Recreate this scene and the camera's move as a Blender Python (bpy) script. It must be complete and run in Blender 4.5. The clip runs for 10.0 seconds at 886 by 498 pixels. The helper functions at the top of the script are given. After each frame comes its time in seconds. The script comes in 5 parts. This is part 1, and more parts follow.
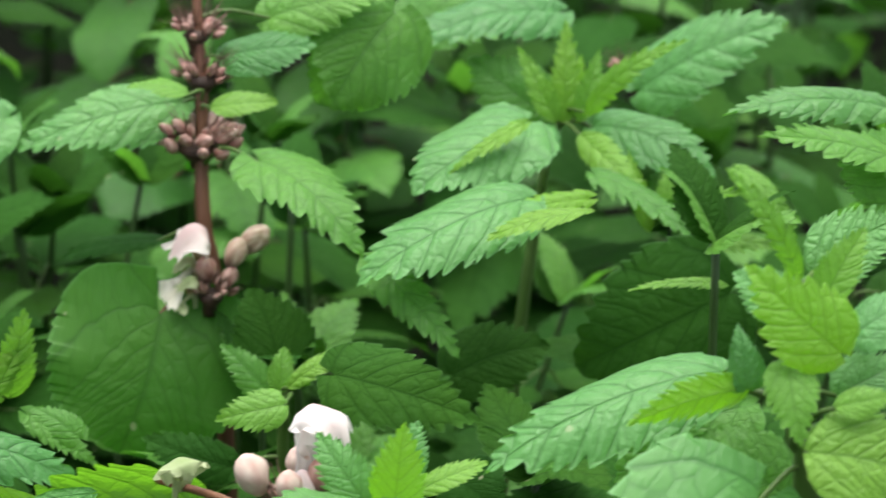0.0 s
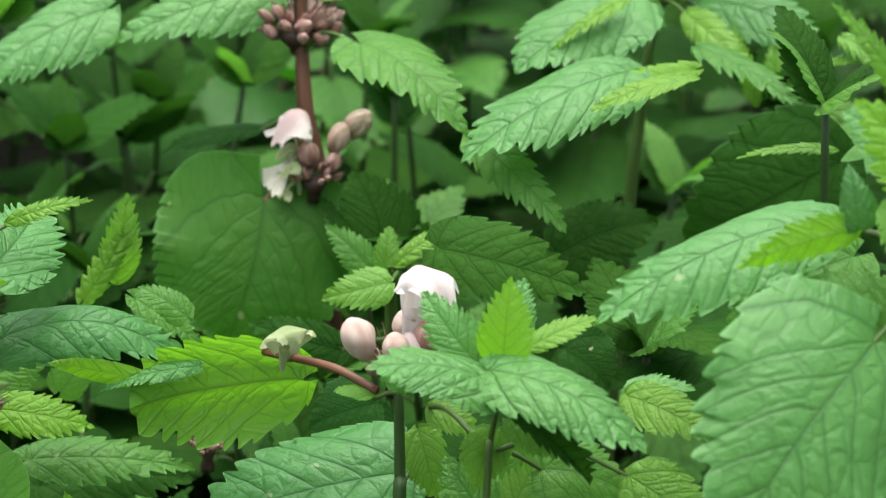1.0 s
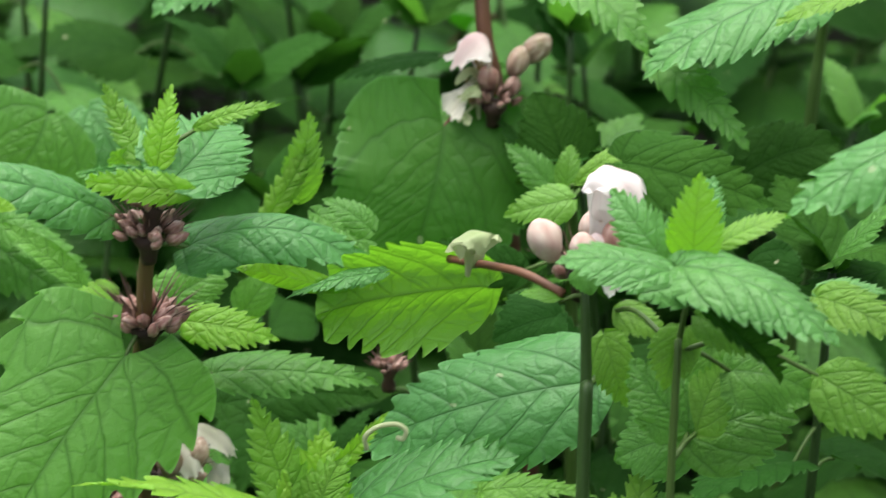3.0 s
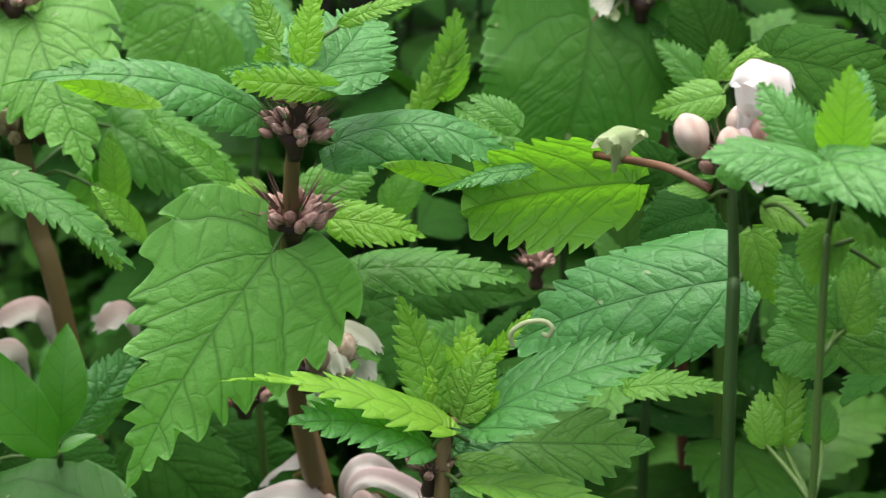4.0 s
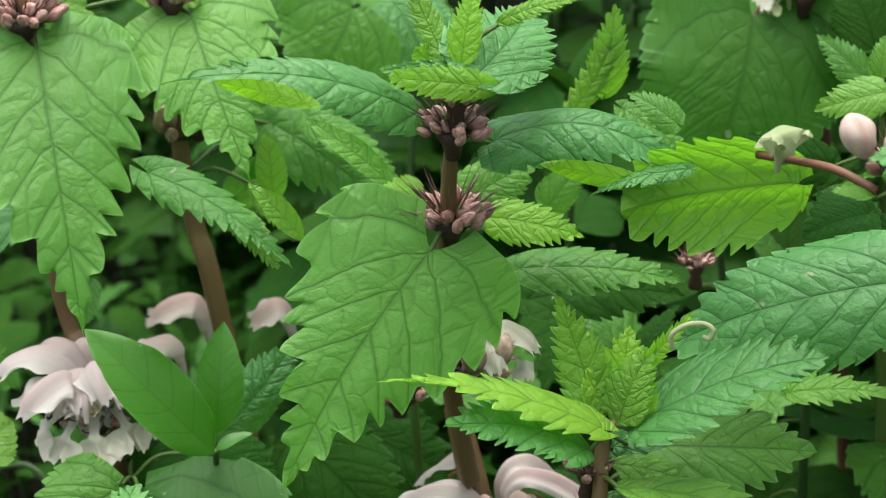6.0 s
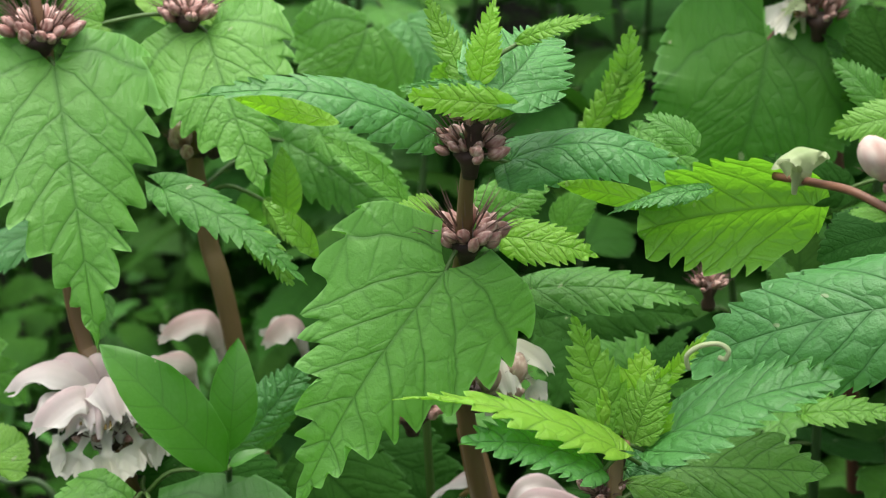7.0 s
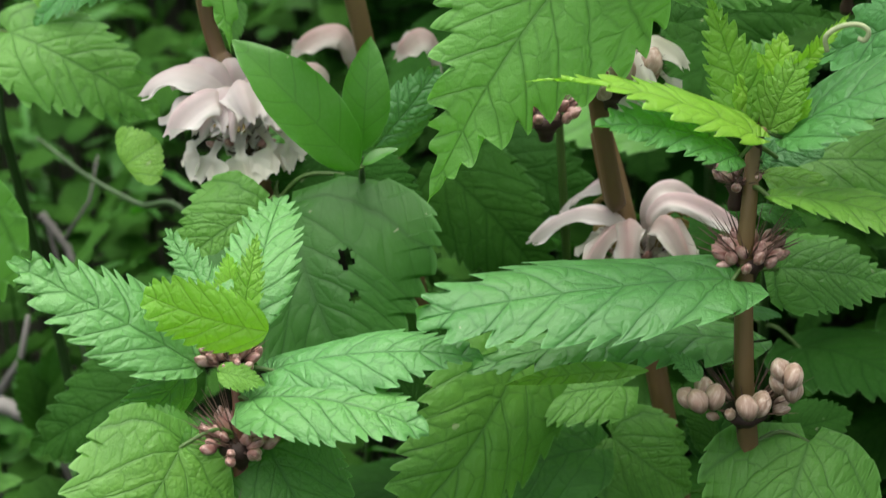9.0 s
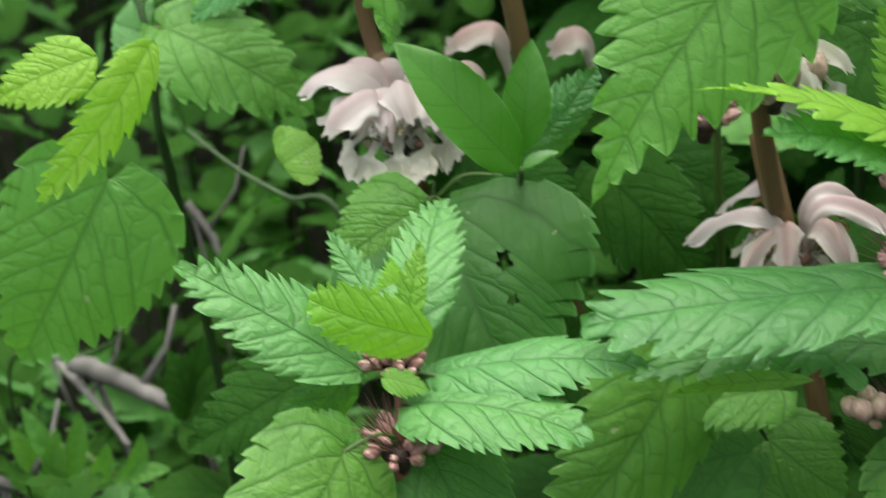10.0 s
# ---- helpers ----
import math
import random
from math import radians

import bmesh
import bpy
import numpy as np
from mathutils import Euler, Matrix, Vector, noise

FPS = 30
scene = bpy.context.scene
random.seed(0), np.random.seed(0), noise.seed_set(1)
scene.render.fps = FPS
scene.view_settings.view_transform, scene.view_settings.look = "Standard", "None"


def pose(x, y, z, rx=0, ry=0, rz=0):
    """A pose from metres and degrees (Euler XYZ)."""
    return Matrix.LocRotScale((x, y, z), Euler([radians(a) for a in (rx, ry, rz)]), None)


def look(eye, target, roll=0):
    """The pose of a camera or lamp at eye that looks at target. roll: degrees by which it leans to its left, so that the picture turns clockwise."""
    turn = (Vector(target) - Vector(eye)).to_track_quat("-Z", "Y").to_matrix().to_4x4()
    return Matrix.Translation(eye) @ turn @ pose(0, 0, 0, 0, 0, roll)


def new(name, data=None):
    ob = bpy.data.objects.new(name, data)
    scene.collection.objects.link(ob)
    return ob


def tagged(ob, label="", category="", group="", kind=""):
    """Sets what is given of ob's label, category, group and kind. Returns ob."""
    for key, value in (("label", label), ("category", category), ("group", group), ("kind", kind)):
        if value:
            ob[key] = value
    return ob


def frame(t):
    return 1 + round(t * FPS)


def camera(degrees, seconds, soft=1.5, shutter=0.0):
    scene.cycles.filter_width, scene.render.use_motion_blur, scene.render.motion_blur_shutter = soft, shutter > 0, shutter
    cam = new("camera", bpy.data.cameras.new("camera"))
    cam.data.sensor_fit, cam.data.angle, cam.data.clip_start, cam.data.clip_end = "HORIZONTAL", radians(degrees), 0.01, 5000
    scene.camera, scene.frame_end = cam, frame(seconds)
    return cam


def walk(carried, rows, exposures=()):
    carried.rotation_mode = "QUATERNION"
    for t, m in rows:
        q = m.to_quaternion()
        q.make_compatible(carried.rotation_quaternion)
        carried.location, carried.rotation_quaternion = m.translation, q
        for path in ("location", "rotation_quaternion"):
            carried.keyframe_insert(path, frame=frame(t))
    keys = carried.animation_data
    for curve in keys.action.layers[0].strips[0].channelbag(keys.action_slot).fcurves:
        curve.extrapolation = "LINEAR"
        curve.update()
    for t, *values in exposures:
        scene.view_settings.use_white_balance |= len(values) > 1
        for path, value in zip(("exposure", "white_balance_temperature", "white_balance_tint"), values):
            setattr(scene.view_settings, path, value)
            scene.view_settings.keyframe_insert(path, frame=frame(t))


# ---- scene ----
cam = camera(22.0, 10.0, 1.15, 0.3)
cam.data.dof.use_dof = True  # the camera focuses on the front plants; the growth behind goes soft
cam.data.dof.focus_distance, cam.data.dof.aperture_fstop = 0.535, 21.0
PATH = [
    (0, (0.0005, 0.0026, 0.5661), (0.1165, 0.4514, 0.3786), 6.95),
    (0.5, (0.0018, 0.0031, 0.5532), (0.0952, 0.4558, 0.3628), 4.71),
    (1, (0.0038, -0.0004, 0.5429), (0.0960, 0.4495, 0.3453), 4.34),
    (1.5, (-0.0009, -0.0046, 0.5367), (0.0902, 0.4477, 0.3441), 4.39),
    (2, (-0.0024, -0.0073, 0.5285), (0.0908, 0.4476, 0.3431), 4.38),
    (2.5, (-0.0036, -0.0083, 0.5233), (0.0748, 0.4479, 0.3344), 3.18),
    (3, (-0.0032, -0.0073, 0.5210), (0.0556, 0.4478, 0.3225), 2.62),
    (3.2, (-0.0016, -0.0074, 0.5204), (0.0476, 0.4462, 0.3160), 2.27),
    (4.3, (-0.0005, -0.0042, 0.5187), (0.0150, 0.4446, 0.2987), 0.37),
    (4.5, (-0.0003, -0.0021, 0.5208), (0.0081, 0.4508, 0.3093), 0.20),
    (5, (0.0000, 0.0000, 0.5200), (-0.0000, 0.4532, 0.3087), 0.00),
    (5.5, (-0.0004, 0.0011, 0.5207), (-0.0063, 0.4512, 0.3030), -0.55),
    (5.7, (-0.0012, 0.0009, 0.5201), (-0.0095, 0.4487, 0.2979), -0.90),
    (7, (-0.0073, -0.0011, 0.5186), (-0.0146, 0.4494, 0.3018), -0.26),
    (7.5, (-0.0083, -0.0006, 0.5204), (-0.0225, 0.4485, 0.3010), -0.82),
    (8, (-0.0096, -0.0000, 0.5178), (-0.0373, 0.4425, 0.2869), -2.08),
    (8.5, (-0.0063, -0.0050, 0.5047), (-0.0429, 0.4319, 0.2644), -2.31),
    (9, (-0.0080, -0.0136, 0.4860), (-0.0438, 0.4192, 0.2381), -2.09),
    (9.5, (-0.0092, -0.0141, 0.4874), (-0.0540, 0.4101, 0.2265), -2.46),
    (10, (-0.0225, -0.0088, 0.4955), (-0.0804, 0.4176, 0.2409), -3.20),
]
walk(cam, [(t, look(eye, target, roll)) for t, eye, target, roll in PATH], [(0.0, 1.89), (10.0, 1.89)])

# world: soft light of a bright overcast day
world = bpy.data.worlds.new("world")
scene.world = world
world.use_nodes = True
_wn = world.node_tree.nodes
_sky = _wn.new("ShaderNodeTexSky")
_sky.sky_type = "NISHITA"
_sky.sun_disc = False
_sky.sun_elevation, _sky.sun_rotation = radians(78), radians(-14)
_sky.air_density, _sky.dust_density = 1.0, 4.0
_bg = _wn["Background"]
_bg.inputs["Strength"].default_value = 0.08
_hsv = _wn.new("ShaderNodeHueSaturation")  # cloud takes most of the blue away
_hsv.inputs["Saturation"].default_value = 0.4
world.node_tree.links.new(_sky.outputs["Color"], _hsv.inputs["Color"])
world.node_tree.links.new(_hsv.outputs["Color"], _bg.inputs["Color"])

_sun = bpy.data.lights.new("sun", "SUN")
_sun.energy, _sun.angle, _sun.color = 1.55, radians(75), (1.0, 0.97, 0.92)
sun = new("sun", _sun)
sun.matrix_world = pose(0, 0, 3, -2, -6, 0)


# ---- materials ----
def material(name):
    m = bpy.data.materials.new(name)
    m.use_nodes = True
    nt = m.node_tree
    nt.nodes.clear()
    return m, nt, (lambda kind, **kw: node(nt, kind, **kw))


def node(nt, kind, **kw):
    n = nt.nodes.new(kind)
    for k, v in kw.items():
        n.inputs[k].default_value = v
    return n


def math_node(nt, op, a, b=None, c=None):
    n = nt.nodes.new("ShaderNodeMath")
    n.operation = op
    for i, v in enumerate((a, b, c)):
        if v is None:
            continue
        if isinstance(v, (int, float)):
            n.inputs[i].default_value = v
        else:
            nt.links.new(v, n.inputs[i])
    return n.outputs[0]


def mix_color(nt, fac, a, b, blend="MIX"):
    n = nt.nodes.new("ShaderNodeMix")
    n.data_type, n.blend_type = "RGBA", blend
    for i, v in ((0, fac), (6, a), (7, b)):
        if isinstance(v, (int, float)):
            n.inputs[i].default_value = v
        elif isinstance(v, tuple):
            n.inputs[i].default_value = (*v, 1)
        else:
            nt.links.new(v, n.inputs[i])
    return n.outputs[2]


def leaf_material(name, dark, light, through_col, translucency=0.4, rough=0.5, spec=0.35, quilt=1.0, net=1.0, height=0.0009):
    """Leaf blade: sunken side veins, a net of cross veins and the puffed cells between them, laid out in the blade's own u, v."""
    m, nt, N = material(name)
    ln = nt.links.new
    out = N("ShaderNodeOutputMaterial")
    uv = N("ShaderNodeUVMap")
    uv.uv_map = "blade"
    sep = N("ShaderNodeSeparateXYZ")
    ln(uv.outputs[0], sep.inputs[0])
    u = math_node(nt, "ABSOLUTE", math_node(nt, "MULTIPLY_ADD", sep.outputs[0], 2.0, -1.0))
    info = N("ShaderNodeObjectInfo")
    rand = info.outputs["Random"]
    flat = N("ShaderNodeUVMap")
    flat.uv_map = "flat"
    fsep = N("ShaderNodeSeparateXYZ")
    ln(flat.outputs[0], fsep.inputs[0])
    out_way = fsep.outputs[0]  # outward from the midrib, with its sign, in leaf lengths
    fx = math_node(nt, "ABSOLUTE", out_way)
    even = N("ShaderNodeCombineXYZ")  # the same scale both ways
    ln(math_node(nt, "MULTIPLY", out_way, 6.0), even.inputs[0])
    ln(fsep.outputs[1], even.inputs[1])
    wob = N("ShaderNodeTexNoise", Scale=0.9, Detail=2.0)
    wob.noise_dimensions = "4D"
    ln(even.outputs[0], wob.inputs["Vector"])
    ln(math_node(nt, "MULTIPLY", rand, 40.0), wob.inputs["W"])
    shift = math_node(nt, "SUBTRACT", wob.outputs["Fac"], 0.5)
    ph = math_node(nt, "MULTIPLY_ADD", shift, 0.45, fsep.outputs[1])  # whole numbers are side veins
    d1 = math_node(nt, "MULTIPLY", math_node(nt, "PINGPONG", ph, 0.5), 2.0)
    # the net of small veins lies square to the side veins
    comb = N("ShaderNodeCombineXYZ")
    ln(math_node(nt, "MULTIPLY_ADD", fx, 11.0, ph), comb.inputs[0])
    ln(ph, comb.inputs[1])
    ln(math_node(nt, "MULTIPLY_ADD", rand, 7.0, math_node(nt, "MULTIPLY", math_node(nt, "GREATER_THAN", out_way, 0.0), 3.3)), comb.inputs[2])
    cells = N("ShaderNodeTexVoronoi", Scale=1.15, Randomness=0.75)
    cells.feature = "DISTANCE_TO_EDGE"
    ln(comb.outputs[0], cells.inputs["Vector"])
    d2 = math_node(nt, "MULTIPLY", cells.outputs["Distance"], 2.4)
    dm = math_node(nt, "MULTIPLY", u, 5.0)
    vor = N("ShaderNodeTexVoronoi", Scale=3.4, Randomness=0.9)
    vor.feature = "DISTANCE_TO_EDGE"
    ln(comb.outputs[0], vor.inputs["Vector"])
    fine = math_node(nt, "MINIMUM", math_node(nt, "MULTIPLY", vor.outputs["Distance"], 3.0), 1.0)
    deep = math_node(nt, "SMOOTH_MIN", math_node(nt, "SMOOTH_MIN", d1, math_node(nt, "MULTIPLY_ADD", d2, 0.85, 0.10), 0.15), dm, 0.2)
    puff = math_node(nt, "POWER", math_node(nt, "MAXIMUM", deep, 0.0), 0.5)

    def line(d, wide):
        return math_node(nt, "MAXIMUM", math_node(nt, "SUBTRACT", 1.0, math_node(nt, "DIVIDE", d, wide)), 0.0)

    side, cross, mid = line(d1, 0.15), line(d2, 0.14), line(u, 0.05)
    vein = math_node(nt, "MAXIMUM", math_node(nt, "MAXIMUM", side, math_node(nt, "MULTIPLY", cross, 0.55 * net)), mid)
    tc = N("ShaderNodeTexCoord")
    n1 = N("ShaderNodeTexNoise", Scale=45.0, Detail=4.0)
    ln(tc.outputs["Object"], n1.inputs["Vector"])
    n2 = N("ShaderNodeTexNoise", Scale=1700.0, Detail=2.0)
    ln(tc.outputs["Object"], n2.inputs["Vector"])
    t = math_node(nt, "MULTIPLY_ADD", n1.outputs["Fac"], 0.6, math_node(nt, "MULTIPLY_ADD", rand, 0.75, -0.2))
    ramp = mix_color(nt, t, dark, light)
    hue = math_node(nt, "FRACT", math_node(nt, "MULTIPLY", rand, 7.37))
    warm = (light[0] * 1.35 + 0.008, light[1] * 1.05, light[2] * 0.7)
    ramp = mix_color(nt, math_node(nt, "MULTIPLY", math_node(nt, "MULTIPLY", hue, n1.outputs["Fac"]), 0.7), ramp, warm)
    # grey sheen of sky light on short hairs, put into the raised cells' colour
    hair_sheen = tuple(min(1, c * 1.12 + 0.035) for c in light)
    ramp = mix_color(nt, math_node(nt, "MULTIPLY", math_node(nt, "MULTIPLY", puff, fine), 0.22), ramp, hair_sheen)
    # vein lines darkened: shade in the sunken grooves is put into the colour
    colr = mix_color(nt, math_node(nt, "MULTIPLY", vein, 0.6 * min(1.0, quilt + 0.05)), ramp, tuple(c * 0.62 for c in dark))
    # pale edge: highlights on the teeth and light through them, painted in
    edge_glint = math_node(nt, "MULTIPLY", math_node(nt, "MAXIMUM", math_node(nt, "MULTIPLY_ADD", u, 22.0, -21.0), 0.0), 0.45)
    colr = mix_color(nt, edge_glint, colr, tuple(min(1, c * 1.6 + 0.05) for c in light))
    # a few pale specks painted in for sparkles on water drops
    n3 = N("ShaderNodeTexNoise", Scale=230.0, Detail=1.0)
    ln(tc.outputs["Object"], n3.inputs["Vector"])
    sparkle = math_node(nt, "GREATER_THAN", n3.outputs["Fac"], 0.79)
    colr = mix_color(nt, math_node(nt, "MULTIPLY", sparkle, 0.5), colr, (0.35, 0.38, 0.22))
    h = math_node(nt, "MULTIPLY_ADD", fine, 0.16 * net, puff)
    h = math_node(nt, "MULTIPLY_ADD", n2.outputs["Fac"], 0.20, h)
    lump = N("ShaderNodeTexNoise", Scale=1.1, Detail=2.0)
    ln(comb.outputs[0], lump.inputs["Vector"])
    h = math_node(nt, "MULTIPLY_ADD", lump.outputs["Fac"], 0.7, h)
    bump = N("ShaderNodeBump", Strength=min(1.0, 0.62 * quilt), Distance=height)
    ln(h, bump.inputs["Height"])
    pb = N("ShaderNodeBsdfPrincipled")
    ln(math_node(nt, "MULTIPLY_ADD", n1.outputs["Fac"], 0.16, rough - 0.08), pb.inputs["Roughness"])
    pb.inputs["Specular IOR Level"].default_value = spec
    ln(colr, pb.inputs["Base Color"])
    ln(bump.outputs[0], pb.inputs["Normal"])
    tr = N("ShaderNodeBsdfTranslucent")
    ln(mix_color(nt, math_node(nt, "MULTIPLY", vein, 0.55), through_col, tuple(c * 0.5 for c in through_col)), tr.inputs["Color"])
    ln(bump.outputs[0], tr.inputs["Normal"])
    mx = N("ShaderNodeMixShader", Fac=translucency)
    ln(pb.outputs[0], mx.inputs[1])
    ln(tr.outputs[0], mx.inputs[2])
    ln(mx.outputs[0], out.inputs[0])
    return m


def plain_material(name, a, b, scale=80.0, rough=0.55, spec=0.3, bump=0.2, translucent=0.0, stretch=(1, 1, 1), metal=0.0, depth=0.0008):
    """Two colours mottled by noise, with fine relief."""
    m, nt, N = material(name)
    ln = nt.links.new
    out = N("ShaderNodeOutputMaterial")
    tc = N("ShaderNodeTexCoord")
    mp = N("ShaderNodeMapping")
    mp.inputs["Scale"].default_value = stretch
    ln(tc.outputs["Object"], mp.inputs[0])
    n1 = N("ShaderNodeTexNoise", Scale=scale, Detail=5.0)
    ln(mp.outputs[0], n1.inputs["Vector"])
    n2 = N("ShaderNodeTexNoise", Scale=scale * 9, Detail=2.0)
    ln(mp.outputs[0], n2.inputs["Vector"])
    info = N("ShaderNodeObjectInfo")
    t = math_node(nt, "MULTIPLY_ADD", n1.outputs["Fac"], 1.6, math_node(nt, "MULTIPLY_ADD", info.outputs["Random"], 0.5, -0.55))
    t = math_node(nt, "MINIMUM", math_node(nt, "MAXIMUM", t, 0.0), 1.0)
    colr = mix_color(nt, t, a, b)
    bm = N("ShaderNodeBump", Strength=bump, Distance=depth)
    ln(math_node(nt, "MULTIPLY_ADD", n2.outputs["Fac"], 0.5, n1.outputs["Fac"]), bm.inputs["Height"])
    pb = N("ShaderNodeBsdfPrincipled", Roughness=rough)
    pb.inputs["Specular IOR Level"].default_value = spec
    ln(colr, pb.inputs["Base Color"])
    ln(bm.outputs[0], pb.inputs["Normal"])
    if translucent:
        tr = N("ShaderNodeBsdfTranslucent")
        ln(colr, tr.inputs["Color"])
        mx = N("ShaderNodeMixShader", Fac=translucent)
        ln(pb.outputs[0], mx.inputs[1])
        ln(tr.outputs[0], mx.inputs[2])
        ln(mx.outputs[0], out.inputs[0])
    else:
        ln(pb.outputs[0], out.inputs[0])
    return m


def bud_material(name, foot, body, streak):
    """Bud: dark foot that also holds the shade between buds, ribbed body with highlights painted as paler streaks
    towards the tip.
    """
    m, nt, N = material(name)
    ln = nt.links.new
    out = N("ShaderNodeOutputMaterial")
    tc = N("ShaderNodeTexCoord")
    sep = N("ShaderNodeSeparateXYZ")
    ln(tc.outputs["Object"], sep.inputs[0])
    info = N("ShaderNodeObjectInfo")
    mp = N("ShaderNodeMapping")
    mp.inputs["Scale"].default_value = (1.0, 1.0, 0.16)
    ln(tc.outputs["Object"], mp.inputs[0])
    rib = N("ShaderNodeTexNoise", Scale=7.0, Detail=3.0)
    rib.noise_dimensions = "4D"
    ln(mp.outputs[0], rib.inputs["Vector"])
    ln(math_node(nt, "MULTIPLY", info.outputs["Random"], 30.0), rib.inputs["W"])
    up = math_node(nt, "MINIMUM", math_node(nt, "MAXIMUM", math_node(nt, "MULTIPLY_ADD", sep.outputs[2], 2.2, 0.55), 0.0), 1.0)
    colr = mix_color(nt, up, foot, body)
    pale = math_node(nt, "MINIMUM", math_node(nt, "MAXIMUM", math_node(nt, "MULTIPLY_ADD", rib.outputs["Fac"], 4.5, -1.9), 0.0), 1.0)
    pale = math_node(nt, "MULTIPLY", math_node(nt, "MULTIPLY", pale, up), math_node(nt, "MULTIPLY_ADD", info.outputs["Random"], 0.6, 0.4))
    colr = mix_color(nt, pale, colr, streak)
    bump = N("ShaderNodeBump", Strength=0.5, Distance=0.0006)
    ln(rib.outputs["Fac"], bump.inputs["Height"])
    pb = N("ShaderNodeBsdfPrincipled", Roughness=0.36)
    pb.inputs["Specular IOR Level"].default_value = 0.45
    ln(colr, pb.inputs["Base Color"])
    ln(bump.outputs[0], pb.inputs["Normal"])
    ln(pb.outputs[0], out.inputs[0])
    return m


LEAF_KINDS = {  # dark, light, seen against the light, translucency, roughness, specular, relief, net of cross veins
    "mature": ((0.040, 0.152, 0.021), (0.097, 0.278, 0.042), (0.15, 0.46, 0.035), 0.34, 0.46, 0.30, 1.0, 1.0),
    # upper faces: pale sky sheen is put into a bluer base colour
    "blue": ((0.036, 0.150, 0.033), (0.083, 0.255, 0.068), (0.16, 0.52, 0.035), 0.26, 0.43, 0.36, 1.35, 1.0),
    "pale": ((0.054, 0.190, 0.041), (0.112, 0.305, 0.084), (0.18, 0.54, 0.040), 0.32, 0.44, 0.40, 1.4, 0.8),
    "young": ((0.080, 0.235, 0.024), (0.150, 0.345, 0.044), (0.19, 0.50, 0.026), 0.40, 0.46, 0.36, 1.1, 0.7),
    # between young and tip: light through the ragged leaf is brightened into the colour
    "fresh": ((0.095, 0.262, 0.022), (0.165, 0.365, 0.042), (0.21, 0.55, 0.022), 0.42, 0.46, 0.36, 1.2, 0.9),
    # youngest leaves and undersides seen against the sky; that glow is in the colour
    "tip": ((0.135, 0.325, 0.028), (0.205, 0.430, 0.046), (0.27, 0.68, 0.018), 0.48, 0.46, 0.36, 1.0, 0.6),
    # darkened copy of mature: shade deep in the patch is put into the colour
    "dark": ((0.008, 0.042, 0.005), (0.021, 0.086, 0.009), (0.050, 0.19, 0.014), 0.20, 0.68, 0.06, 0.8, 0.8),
    # lighter copy of mature: light missing on hanging leaves is put into the colour
    "broad": ((0.058, 0.190, 0.028), (0.122, 0.318, 0.056), (0.17, 0.55, 0.035), 0.38, 0.46, 0.34, 1.15, 1.0),
    "soft": ((0.036, 0.150, 0.033), (0.088, 0.262, 0.066), (0.15, 0.52, 0.032), 0.28, 0.45, 0.36, 1.1, 1.0),
    # darker green for leaves overhung by others; their shade is painted in
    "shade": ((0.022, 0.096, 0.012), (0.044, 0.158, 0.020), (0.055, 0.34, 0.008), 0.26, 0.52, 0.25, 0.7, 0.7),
    "smooth": ((0.026, 0.115, 0.010), (0.050, 0.180, 0.017), (0.07, 0.40, 0.006), 0.26, 0.38, 0.40, 0.2, 0.1),
}
MAT = {}
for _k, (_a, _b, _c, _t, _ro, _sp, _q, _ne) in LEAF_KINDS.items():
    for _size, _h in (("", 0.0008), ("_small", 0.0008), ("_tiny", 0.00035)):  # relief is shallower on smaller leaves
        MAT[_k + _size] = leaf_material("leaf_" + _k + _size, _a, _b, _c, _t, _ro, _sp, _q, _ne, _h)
STEM_RED = plain_material("stem_reddish", (0.09, 0.035, 0.02), (0.16, 0.075, 0.04), 60, 0.55, 0.35, 0.3, stretch=(1, 1, 0.15))
STEM_BROWN = plain_material("stem_brown", (0.095, 0.050, 0.020), (0.145, 0.100, 0.038), 60, 0.55, 0.35, 0.3, stretch=(1, 1, 0.12))
STEM_GREEN = plain_material("stem_green", (0.04, 0.09, 0.015), (0.08, 0.14, 0.03), 60, 0.5, 0.35, 0.3, stretch=(1, 1, 0.12))
STEM_DARK = plain_material("stem_dark_green", (0.018, 0.045, 0.010), (0.04, 0.085, 0.02), 60, 0.5, 0.35, 0.3, stretch=(1, 1, 0.12))
CALYX = plain_material("calyx_dark", (0.016, 0.010, 0.007), (0.055, 0.030, 0.020), 200, 0.6, 0.3, 0.3)
BRISTLE = plain_material("bristle_brown", (0.05, 0.026, 0.019), (0.18, 0.11, 0.08), 3, 0.5, 0.35, 0.1)
BUD = bud_material("bud_brown_pink", (0.055, 0.022, 0.018), (0.26, 0.125, 0.10), (0.56, 0.40, 0.34))
BUD_PALE = plain_material("bud_pale_pink", (0.52, 0.33, 0.28), (0.74, 0.68, 0.58), 3.0, 0.5, 0.3, 0.2, 0.2, stretch=(1.4, 1.4, 0.5))
BUD_OLD = bud_material("bud_buff", (0.08, 0.045, 0.03), (0.34, 0.22, 0.16), (0.58, 0.46, 0.36))


